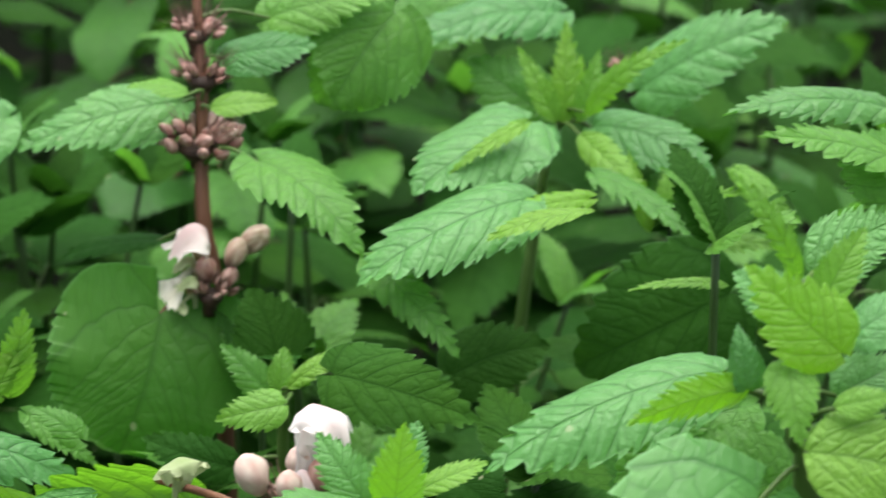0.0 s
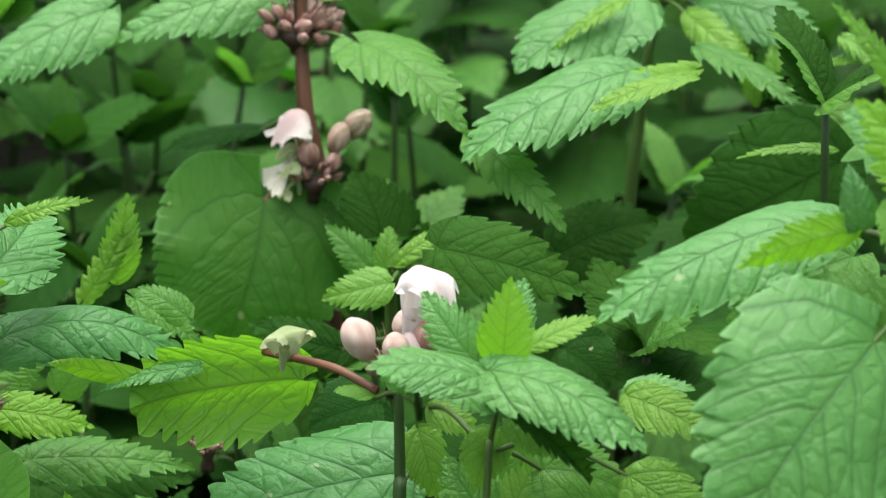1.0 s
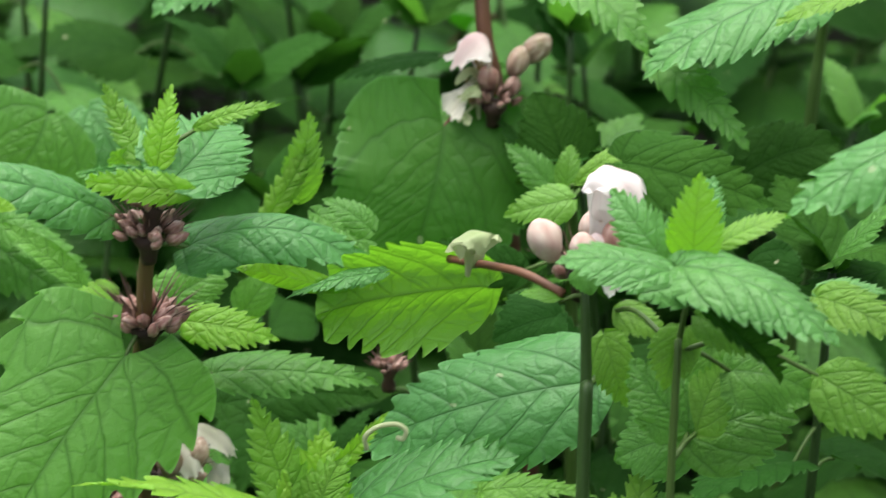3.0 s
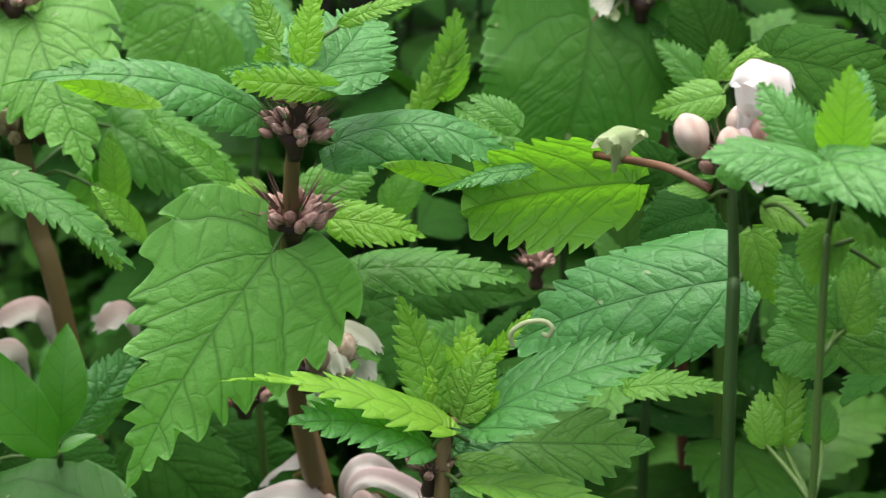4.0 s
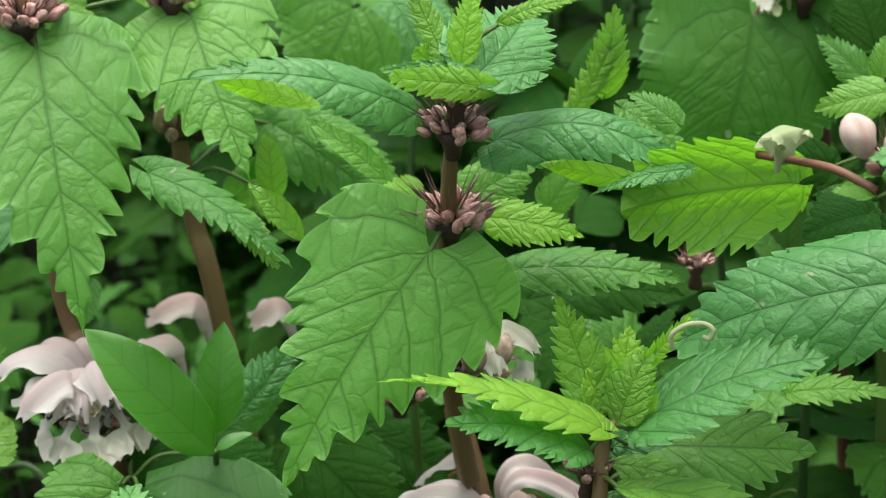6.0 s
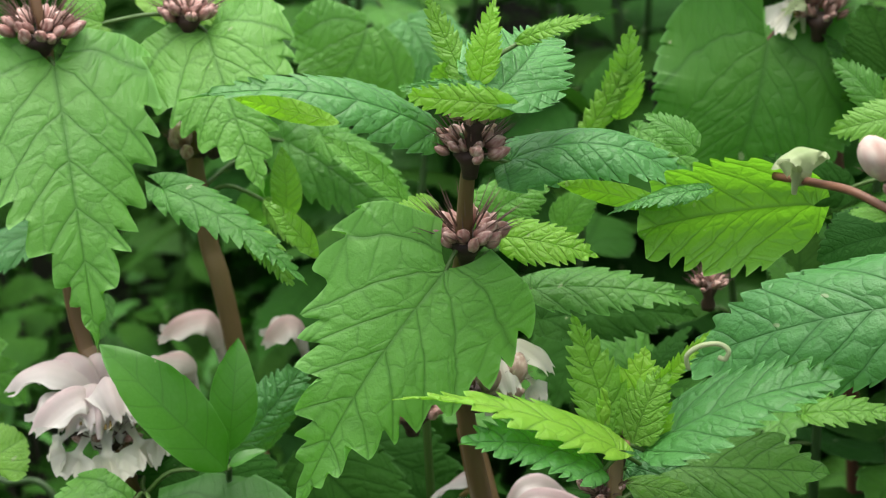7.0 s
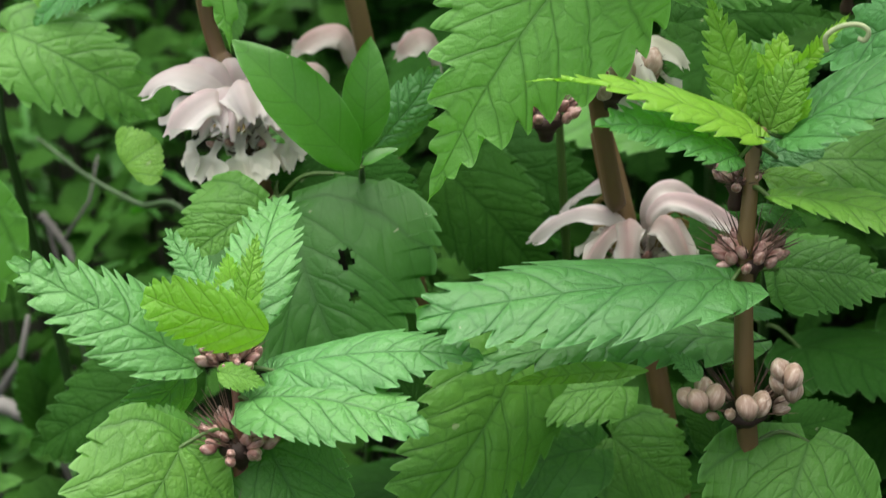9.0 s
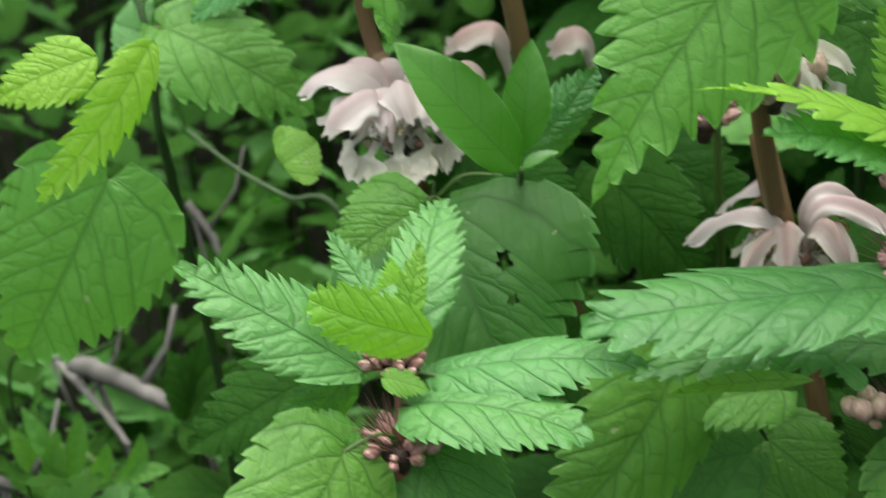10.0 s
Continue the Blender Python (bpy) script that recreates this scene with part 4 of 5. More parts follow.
front_shoot.leaf((0.1067, 0.4192, 0.3192), (0.1209, 0.4134, 0.3125), (0.02, -0.73, 0.68), 0.0108, 'fresh')
front_shoot.leaf((0.1054, 0.4230, 0.3145), (0.1006, 0.4184, 0.3020), (-0.07, -0.93, 0.36), 0.0121, 'fresh')
front_shoot.leaf((0.1355, 0.4297, 0.3187), (0.1514, 0.4142, 0.3161), (-0.32, -0.46, 0.83), 0.0135, 'fresh')
front_shoot.leaf((0.1376, 0.4387, 0.3147), (0.1533, 0.4365, 0.3170), (-0.18, -0.28, 0.94), 0.0089, 'pale')
front_shoot.leaf((0.0947, 0.4449, 0.3088), (0.1058, 0.4404, 0.3038), (0.02, -0.72, 0.70), 0.0089, 'fresh')
front_shoot.leaf((0.1172, 0.4264, 0.3026), (0.1354, 0.4213, 0.2994), (-0.09, -0.73, 0.68), 0.0198, 'mature')
front_shoot.leaf((0.0939, 0.4520, 0.2993), (0.0989, 0.4444, 0.2843), (-0.15, -0.90, 0.41), 0.0116, 'fresh')
front_shoot.leaf((0.1168, 0.4425, 0.3010), (0.1130, 0.4370, 0.2867), (-0.07, -0.92, 0.37), 0.0153, 'mature')
front_shoot.leaf((0.1336, 0.4154, 0.3066), (0.1511, 0.4036, 0.2987), (-0.19, -0.73, 0.66), 0.0169, 'fresh')
front_shoot.leaf((0.1103, 0.4317, 0.2834), (0.1379, 0.4324, 0.2965), (-0.32, -0.63, 0.71), 0.0240, 'mature')
front_shoot.leaf((0.1081, 0.4235, 0.2892), (0.0960, 0.4315, 0.3035), (-0.01, -0.88, 0.48), 0.0161, 'mature')
front_shoot.leaf((0.1099, 0.4233, 0.2893), (0.1168, 0.4284, 0.3046), (-0.40, -0.80, 0.45), 0.0136, 'fresh')
front_shoot.leaf((0.1113, 0.4405, 0.2786), (0.0960, 0.4408, 0.2731), (-0.24, -0.76, 0.61), 0.0193, 'mature')
front_shoot.leaf((0.0664, 0.4448, 0.2633), (0.0929, 0.4396, 0.2651), (-0.11, -0.25, 0.96), 0.0089, 'fresh', stalk=False)
front_shoot.leaf((0.1011, 0.4343, 0.2539), (0.1044, 0.4436, 0.2739), (-0.21, -0.87, 0.44), 0.0095, 'fresh')
front_shoot.leaf((0.0965, 0.4309, 0.2560), (0.0953, 0.4362, 0.2673), (-0.18, -0.90, 0.40), 0.0088, 'fresh')
front_shoot.leaf((0.1100, 0.4346, 0.2550), (0.1072, 0.4395, 0.2653), (-0.18, -0.91, 0.38), 0.0101, 'mature')

tagged(front_shoot.leaf((0.1035, 0.4105, 0.3270), (0.1250, 0.4110, 0.3070), (0.55, -0.70, 0.40), 0.0090, 'dark', fold=1.0, stalk=False), 'withered dark green leaf folded shut')

rear_shoot = Plant('small fresh dead nettle shoot in the shade', [(0.1023, 0.5492, 0.2968), (0.1022, 0.5461, 0.2899), (0.1041, 0.5501, 0.2745)], 0.0015, STEM_GREEN, 17)
rear_shoot.leaf((0.1000, 0.5443, 0.2973), (0.1015, 0.5489, 0.3084), (-0.16, -0.90, 0.39), 0.0075, 'young')
rear_shoot.leaf((0.1021, 0.5399, 0.3009), (0.1200, 0.5409, 0.3115), (-0.40, -0.57, 0.72), 0.0067, 'young', droop=0.15)
rear_shoot.leaf((0.0970, 0.5448, 0.2971), (0.0846, 0.5519, 0.3075), (-0.04, -0.85, 0.53), 0.0105, 'mature')
rear_shoot.leaf((0.1040, 0.5687, 0.2915), (0.0956, 0.5796, 0.3123), (-0.08, -0.90, 0.44), 0.0250, 'dark')
rear_shoot.leaf((0.0990, 0.5294, 0.3008), (0.0814, 0.5307, 0.2956), (-0.24, -0.75, 0.61), 0.0124, 'fresh')
rear_shoot.leaf((0.1092, 0.5172, 0.3157), (0.1463, 0.5065, 0.3088), (-0.05, -0.67, 0.74), 0.0242, 'dark')
rear_shoot.leaf((0.1516, 0.5604, 0.2948), (0.1785, 0.5595, 0.3053), (-0.26, -0.74, 0.61), 0.0250, 'dark')
rear_shoot.leaf((0.0902, 0.5513, 0.2707), (0.0660, 0.5586, 0.2760), (-0.11, -0.80, 0.59), 0.0138, 'dark')
rear_shoot.leaf((0.1388, 0.4971, 0.2966), (0.1498, 0.4912, 0.2883), (-0.07, -0.85, 0.52), 0.0212, 'dark')
rear_shoot.leaf((0.0450, 0.5076, 0.3020), (0.0334, 0.5127, 0.3082), (0.06, -0.71, 0.70), 0.0083, 'mature')

main = Plant('dead nettle with two bristly brown whorls and a broad drooping leaf', [(-0.0084, 0.4774, 0.3253), (-0.0088, 0.4816, 0.3110), (-0.0097, 0.4850, 0.2995), (-0.0104, 0.4906, 0.2836), (-0.0116, 0.5007, 0.2586), (-0.0102, 0.5041, 0.2310), (-0.0058, 0.5069, 0.2020), (-0.0095, 0.5234, 0.2135), (-0.0009, 0.5111, 0.1831)], 0.0023, STEM_BROWN, 18)
main.whorl((-0.0078, 0.4783, 0.3202), 0.0054, 9, 0.0032)
main.whorl((-0.0088, 0.4817, 0.3113), 0.0081, 18, 0.0046, spikes=26)
main.whorl((-0.0097, 0.4910, 0.2844), 0.0100, 20, 0.0050, spike=0.011, spikes=30)
main.whorl((-0.0069, 0.4976, 0.2404), 0.0113, 18, 0.0060, mat=BUD_OLD, spike=0.011, spikes=30)
main.whorl((-0.0240, 0.5207, 0.2198), 0.0104, 14, 0.0050)
main.leaf((-0.0142, 0.4838, 0.2802), (-0.0500, 0.4560, 0.2290), (0.22, -0.80, 0.55), 0.0540, 'long', droop=0.05, fold=-0.06)
main.leaf((-0.0162, 0.4833, 0.3148), (-0.0722, 0.4684, 0.3318), (0.34, -0.30, 0.89), 0.0178, 'swept', droop=0.1)
main.leaf((0.0008, 0.4873, 0.3064), (0.0457, 0.4848, 0.2997), (0.12, -0.36, 0.93), 0.0237, 'arched', droop=0.2)
main.leaf((0.0024, 0.4742, 0.3253), (-0.0227, 0.4730, 0.3282), (0.07, -0.98, 0.20), 0.0084, 'wedge', stalk=False)
# added strip for the pale upper rim of the leaf above
main.leaf((0.0005, 0.4784, 0.3270), (-0.0250, 0.4787, 0.3286), (0.05, -0.31, 0.95), 0.0043, 'pale', stalk=False)
main.leaf((-0.0047, 0.4739, 0.3270), (0.0092, 0.5048, 0.3332), (0.33, -0.33, 0.89), 0.0266, 'pale', fold=0.1)
main.leaf((-0.0068, 0.4763, 0.3299), (-0.0032, 0.4850, 0.3479), (0.01, -0.90, 0.43), 0.0084, 'spear')
main.leaf((-0.0093, 0.4800, 0.3284), (-0.0186, 0.4886, 0.3467), (0.11, -0.88, 0.47), 0.0077, 'pale', mat='young', droop=-0.08)
main.leaf((0.0018, 0.4834, 0.3374), (0.0209, 0.4795, 0.3449), (-0.38, -0.69, 0.61), 0.0053, 'pale', droop=0.12, mat='young')
main.leaf((-0.0142, 0.4796, 0.3231), (-0.0251, 0.4816, 0.3277), (0.26, -0.48, 0.83), 0.0051, 'pale')
main.leaf((-0.0130, 0.4883, 0.3251), (-0.0167, 0.4806, 0.3323), (0.63, -0.67, -0.40), 0.0090, 'young')
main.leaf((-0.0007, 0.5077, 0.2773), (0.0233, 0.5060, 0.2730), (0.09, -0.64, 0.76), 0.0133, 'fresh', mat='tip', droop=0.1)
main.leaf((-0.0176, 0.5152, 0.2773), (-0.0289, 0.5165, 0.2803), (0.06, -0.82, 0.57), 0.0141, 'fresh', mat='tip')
main.leaf((0.0071, 0.5085, 0.2626), (0.0486, 0.5081, 0.2603), (0.05, -0.37, 0.93), 0.0155, 'mature')
main.leaf((0.0102, 0.5318, 0.2417), (0.0511, 0.5331, 0.2429), (-0.00, -0.61, 0.79), 0.0179, 'dark')
main.leaf((-0.0063, 0.5432, 0.2659), (0.0123, 0.5483, 0.2759), (-0.07, -0.83, 0.56), 0.0164, 'mature')
main.leaf((0.0216, 0.5533, 0.2859), (0.0343, 0.5586, 0.3082), (0.20, -0.97, 0.12), 0.0086, 'lobed')
main.leaf((0.0155, 0.5471, 0.2617), (0.0245, 0.5518, 0.2711), (0.19, -0.94, 0.29), 0.0120, 'mature')
main.leaf((0.0339, 0.5353, 0.2943), (0.0526, 0.5300, 0.2825), (0.25, -0.67, 0.70), 0.0086, 'mature')
main.flower((0.0009, 0.5018, 0.2373), 30, 0.0150, PETAL_CREAM, out=0.8)
main.flower((-0.0020, 0.4967, 0.2384), 75, 0.0130, PETAL_CREAM)
main.big_bud((-0.0125, 0.4882, 0.2487), (-0.09, 0.16, 1.03), 0.0097, BUD_OLD)
main.big_bud((-0.0046, 0.4857, 0.2478), (0.18, 0.16, 1.02), 0.0080, BUD_OLD)
main.big_bud((0.0014, 0.4902, 0.2477), (0.50, 0.11, 0.91), 0.0076, BUD_OLD)
main.whorl((0.0545, 0.5406, 0.2470), 0.0045, 10, 0.0030, spike=0.006, mat=BUD)
main.flower((-0.0026, 0.5096, 0.1809), 180, 0.0190, PETAL, out=1.35, broad=0.62, end=0.42)
main.flower((-0.0019, 0.5152, 0.1803), 205, 0.0220, PETAL, out=0.9, broad=0.58, end=0.42)
main.flower((-0.0019, 0.5091, 0.1799), 140, 0.0170, PETAL_PINK, out=1, broad=0.8, end=0.42)
main.flower((0.0011, 0.5154, 0.1799), 345, 0.0230, PETAL, out=0.8, broad=0.58, end=0.42)
main.flower((0.0028, 0.5103, 0.1809), 5, 0.0230, PETAL, out=1.15, broad=0.6, end=0.42)
main.flower((-0.0001, 0.5092, 0.1798), 95, 0.0180, PETAL_PINK, out=0.8, broad=0.8, end=0.42)
main.flower((0.0042, 0.5095, 0.1792), 50, 0.0190, PETAL_PINK, out=0.9, broad=0.8, end=0.42)
main.whorl((-0.0001, 0.5105, 0.1818), 0.0104, 8, 0.0040)
white_flowering.stalk([(0.0409, 0.4541, 0.2694), (0.0404, 0.4538, 0.273), (0.0433, 0.454, 0.2754), (0.0474, 0.4543, 0.2758), (0.0497, 0.4537, 0.2745), (0.0491, 0.4537, 0.2723), (0.0477, 0.4546, 0.2722)], 0.0006, PETAL_GREEN, 'tendril')

# added strips for turned-up margins: light through them painted as bright colour
main.leaf((0.0376, 0.4740, 0.3006), (0.0110, 0.4740, 0.3070), (0.10, 0.97, -0.20), 0.0062, 'smooth', stalk=False, mat='tip')
main.leaf((-0.0375, 0.4630, 0.3260), (-0.0605, 0.4610, 0.3329), (0.10, 0.97, -0.20), 0.0052, 'smooth', stalk=False, mat='tip')

right_rosette = Plant('dead nettle with fresh green rosette above two bristly whorls', [(0.0275, 0.4554, 0.2484), (0.0263, 0.4635, 0.2452), (0.0252, 0.4562, 0.2312), (0.0243, 0.4524, 0.2152), (0.0249, 0.4472, 0.1869), (0.0265, 0.4473, 0.1672)], 0.0021, STEM_BROWN, 19)
right_rosette.whorl((0.0262, 0.4626, 0.2456), 0.0055, 10, 0.0040)
right_rosette.whorl((0.0222, 0.4594, 0.2332), 0.0050, 6, 0.0040, spike=0.007)
right_rosette.whorl((0.0253, 0.4540, 0.2158), 0.0090, 18, 0.0048, spike=0.011, spikes=30)
right_rosette.whorl((0.0255, 0.4476, 0.1777), 0.0116, 8, 0.0042, mat=BUD_OLD, spike=0.011, spikes=24)
right_rosette.big_bud((0.0125, 0.4377, 0.1866), (-0.74, 0.02, 0.73), 0.0064, BUD_OLD)
right_rosette.big_bud((0.0143, 0.4346, 0.1871), (-0.32, 0.20, 0.97), 0.0064, BUD_OLD)
right_rosette.big_bud((0.0154, 0.4416, 0.1850), (0.19, 0.26, 0.99), 0.0064, BUD_OLD)
right_rosette.big_bud((0.0173, 0.4376, 0.1858), (0.36, 0.25, 0.95), 0.0064, BUD_OLD)
right_rosette.big_bud((0.0256, 0.4337, 0.1856), (-0.07, 0.25, 1.01), 0.0064, BUD_OLD)
right_rosette.big_bud((0.0277, 0.4376, 0.1840), (0.52, 0.22, 0.88), 0.0064, BUD_OLD)
right_rosette.big_bud((0.0340, 0.4423, 0.1909), (-0.32, 0.20, 0.97), 0.0064, BUD_OLD)
right_rosette.big_bud((0.0354, 0.4389, 0.1909), (0.36, 0.25, 0.95), 0.0064, BUD_OLD)
right_rosette.big_bud((0.0340, 0.4433, 0.1867), (-0.48, 0.15, 0.91), 0.0064, BUD_OLD)
right_rosette.big_bud((0.0360, 0.4408, 0.1861), (0.19, 0.26, 0.99), 0.0064, BUD_OLD)
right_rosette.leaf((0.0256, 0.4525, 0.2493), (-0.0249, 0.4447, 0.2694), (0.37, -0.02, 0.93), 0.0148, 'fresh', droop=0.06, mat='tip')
right_rosette.leaf((0.0246, 0.4579, 0.2491), (0.0147, 0.4639, 0.2781), (0.05, -0.97, 0.22), 0.0137, 'spear', droop=-0.06, mat='young')
right_rosette.leaf((0.0330, 0.4606, 0.2589), (0.0466, 0.4628, 0.2747), (-0.10, -0.97, 0.22), 0.0052, 'spear', droop=0.08)
right_rosette.leaf((0.0287, 0.4591, 0.2469), (0.0319, 0.4654, 0.2690), (-0.10, -0.95, 0.28), 0.0184, 'spear')
right_rosette.leaf((0.0291, 0.4565, 0.2484), (0.0372, 0.4602, 0.2673), (-0.34, -0.89, 0.32), 0.0131, 'spear', mat='young')
right_rosette.leaf((0.0276, 0.4626, 0.2449), (0.0229, 0.4703, 0.2610), (-0.04, -0.91, 0.42), 0.0106, 'fresh')
right_rosette.leaf((0.0318, 0.4569, 0.2467), (0.0747, 0.4523, 0.2703), (-0.49, -0.24, 0.84), 0.0279, 'pale', droop=0.06)
right_rosette.leaf((0.0223, 0.4522, 0.2440), (-0.0101, 0.4410, 0.2590), (0.45, -0.11, 0.89), 0.0192, 'pale')
right_rosette.leaf((0.0341, 0.4745, 0.2313), (0.0774, 0.4679, 0.2351), (-0.14, -0.44, 0.89), 0.0324, 'mature')
right_rosette.leaf((0.0298, 0.4528, 0.2336), (0.0714, 0.4409, 0.2273), (0.13, -0.07, 0.99), 0.0169, 'young', droop=0.08)
right_rosette.leaf((0.0210, 0.4461, 0.2150), (-0.0504, 0.4247, 0.2200), (0.12, -0.16, 0.98), 0.0369, 'ragged', droop=0.02)
right_rosette.leaf((0.0267, 0.4604, 0.1891), (-0.0400, 0.4363, 0.1986), (0.18, -0.12, 0.98), 0.0257, 'blue', droop=0.04)
right_rosette.leaf((0.0143, 0.4389, 0.1922), (0.0069, 0.4413, 0.1975), (0.26, -0.68, 0.68), 0.0053, 'pale', stalk=False)
right_rosette.leaf((0.0413, 0.4490, 0.1676), (0.0339, 0.4230, 0.1448), (0.10, -0.67, 0.73), 0.0464, 'mature', fold=-0.08, mat='broad')
right_rosette.leaf((0.0392, 0.4711, 0.1561), (0.0549, 0.4745, 0.1593), (-0.04, -0.56, 0.83), 0.0158, 'dark')
right_rosette.leaf((0.0344, 0.4745, 0.2016), (0.0635, 0.4742, 0.1964), (0.14, -0.59, 0.80), 0.0236, 'mature')
right_rosette.leaf((0.0283, 0.4636, 0.2333), (0.0509, 0.4622, 0.2274), (0.23, -0.24, 0.94), 0.0106, 'young')
right_rosette.leaf((0.0290, 0.4742, 0.2314), (0.0559, 0.4808, 0.2380), (-0.11, -0.44, 0.89), 0.0257, 'blue')
right_rosette.leaf((0.0256, 0.4599, 0.1982), (0.0344, 0.4599, 0.1967), (0.16, -0.17, 0.97), 0.0055, 'blue')
right_rosette.leaf((0.0274, 0.4638, 0.2240), (0.0395, 0.4627, 0.2202), (0.24, -0.40, 0.88), 0.0067, 'pale')

# added strip: the lower leaf's margin, its glow put into the young colour
right_rosette.leaf((0.0019, 0.4320, 0.1986), (-0.0316, 0.4240, 0.2001), (0.05, 0.97, -0.20), 0.0050, 'smooth', stalk=False, mat='young')

left_flowering = Plant('tall dead nettle with a ring of white flowers', [(-0.1242, 0.5607, 0.3293), (-0.1205, 0.5550, 0.3174), (-0.1188, 0.5528, 0.3058), (-0.1148, 0.5355, 0.2536), (-0.1108, 0.5299, 0.2348), (-0.1064, 0.5243, 0.2291), (-0.0985, 0.5135, 0.1994)], 0.0024, STEM_BROWN, 20)
left_flowering.whorl((-0.1202, 0.5529, 0.3129), 0.0111, 22, 0.0052, spike=0.011, spikes=32)
left_flowering.leaf((-0.1164, 0.5480, 0.3073), (-0.1016, 0.5005, 0.2495), (0.21, -0.73, 0.65), 0.0567, 'long', droop=0.05, fold=-0.08)
left_flowering.leaf((-0.1118, 0.5686, 0.3085), (-0.1037, 0.5677, 0.3065), (0.17, -0.46, 0.87), 0.0088, 'young')
left_flowering.leaf((-0.1258, 0.5693, 0.3011), (-0.1530, 0.5623, 0.2875), (-0.20, -0.65, 0.73), 0.0302, 'mature')
left_flowering.flower((-0.1065, 0.5156, 0.2146), 186, 0.0215, PETAL, out=1.05, broad=1.15, lip=False, tilt=0.6)
left_flowering.flower((-0.1068, 0.5142, 0.2123), 160, 0.0192, PETAL, out=0.7, broad=0.9, lip=True, tilt=1.8)
left_flowering.flower((-0.1059, 0.5149, 0.2132), 150, 0.0198, PETAL, out=0.9, broad=1.2, lip=False, tilt=3.6)
left_flowering.flower((-0.1050, 0.5134, 0.2105), 122, 0.0198, PETAL, out=0.55, broad=0.85, lip=True, tilt=-1.8)
left_flowering.flower((-0.1044, 0.5159, 0.2147), 108, 0.0180, PETAL, out=0.6, broad=1.15, lip=False, tilt=4.2)
left_flowering.flower((-0.1029, 0.5141, 0.2113), 86, 0.0199, PETAL, out=0.5, broad=0.85, lip=True, tilt=1.2)
left_flowering.flower((-0.1024, 0.5158, 0.2140), 66, 0.0189, PETAL, out=0.7, broad=1.15, lip=False, tilt=-3.9)
left_flowering.flower((-0.1011, 0.5148, 0.2121), 45, 0.0189, PETAL, out=0.7, broad=0.9, lip=True, tilt=-3.6)
left_flowering.flower((-0.1006, 0.5154, 0.2129), 18, 0.0206, PETAL, out=0.9, broad=1.1, lip=True, tilt=3.0)
left_flowering.flower((-0.1050, 0.5163, 0.2154), 215, 0.0214, PETAL, out=0.8, broad=1.15, lip=False, tilt=0.6)
left_flowering.flower((-0.1036, 0.5171, 0.2165), 255, 0.0189, PETAL, out=0.6, broad=1.1, lip=False, tilt=2.1)
left_flowering.flower((-0.1024, 0.5162, 0.2146), 310, 0.0182, PETAL, out=0.7, broad=1.1, lip=False, tilt=0.9)
left_flowering.whorl((-0.1040, 0.5158, 0.2143), 0.0089, 8, 0.0040)
left_flowering.leaf((-0.1257, 0.5561, 0.2553), (-0.1642, 0.5444, 0.2375), (-0.26, -0.44, 0.86), 0.0215, 'blue')
left_flowering.leaf((-0.1380, 0.5343, 0.3016), (-0.1553, 0.5348, 0.3047), (0.10, -0.72, 0.69), 0.0201, 'young')
left_flowering.leaf((-0.1342, 0.5099, 0.2113), (-0.1254, 0.5139, 0.2160), (-0.04, -0.72, 0.69), 0.0193, 'young')

smooth_leaved = Plant('low plant with smooth lance-shaped leaves', [(-0.0696, 0.4934, 0.2221), (-0.0701, 0.4952, 0.2144), (-0.0740, 0.5275, 0.1944)], 0.0009, STEM_DARK, 21, name='willowherb', group='')
smooth_leaved.leaf((-0.0695, 0.4877, 0.2219), (-0.0982, 0.4877, 0.2574), (0.51, -0.76, 0.41), 0.0179, 'smooth', fold=0.1)
smooth_leaved.leaf((-0.0696, 0.4940, 0.2234), (-0.0667, 0.5020, 0.2514), (0.17, -0.95, 0.25), 0.0119, 'smooth', fold=0.15)
smooth_leaved.leaf((-0.0690, 0.4881, 0.2228), (-0.0599, 0.4901, 0.2266), (-0.22, -0.55, 0.81), 0.0037, 'smooth', stalk=False)
smooth_leaved.leaf((-0.0693, 0.5165, 0.2126), (-0.0515, 0.5261, 0.2319), (0.22, -0.94, 0.26), 0.0179, 'blue')

lance_leaved = Plant('willowherb with smooth lance-shaped leaves between the nettles', [(-0.0230, 0.5300, 0.2714), (-0.0228, 0.5320, 0.2553)], 0.0010, STEM_GREEN, 26, name='willowherb', group='')
lance_leaved.leaf((-0.0235, 0.5300, 0.2741), (-0.0460, 0.5300, 0.2948), (0.25, -0.80, 0.55), 0.0075, 'smooth', mat='mature', stalk=False, curl=-0.5)
lance_leaved.leaf((-0.0472, 0.5150, 0.2676), (-0.0600, 0.5150, 0.2835), (0.45, -0.80, 0.40), 0.0062, 'smooth', mat='young', stalk=False, curl=-0.6)
lance_leaved.leaf((-0.0579, 0.5500, 0.2614), (-0.0585, 0.5500, 0.2828), (0.10, -0.95, 0.30), 0.0085, 'smooth', mat='young', stalk=False, curl=-0.5)

second_left = Plant('dead nettle with broad pointed leaf and brown stem', [(-0.0843, 0.5804, 0.3227), (-0.0838, 0.5738, 0.3091), (-0.0845, 0.5679, 0.2854), (-0.0839, 0.5666, 0.2710), (-0.0806, 0.5618, 0.2494), (-0.0749, 0.5562, 0.2261)], 0.0026, STEM_BROWN, 22)
second_left.whorl((-0.0839, 0.5697, 0.3121), 0.0075, 18, 0.0046)
second_left.whorl((-0.0839, 0.5682, 0.2745), 0.0074, 9, 0.0048)
second_left.big_bud((-0.0863, 0.5646, 0.2785), (-0.17, 0.15, 1.02), 0.0076, BUD)
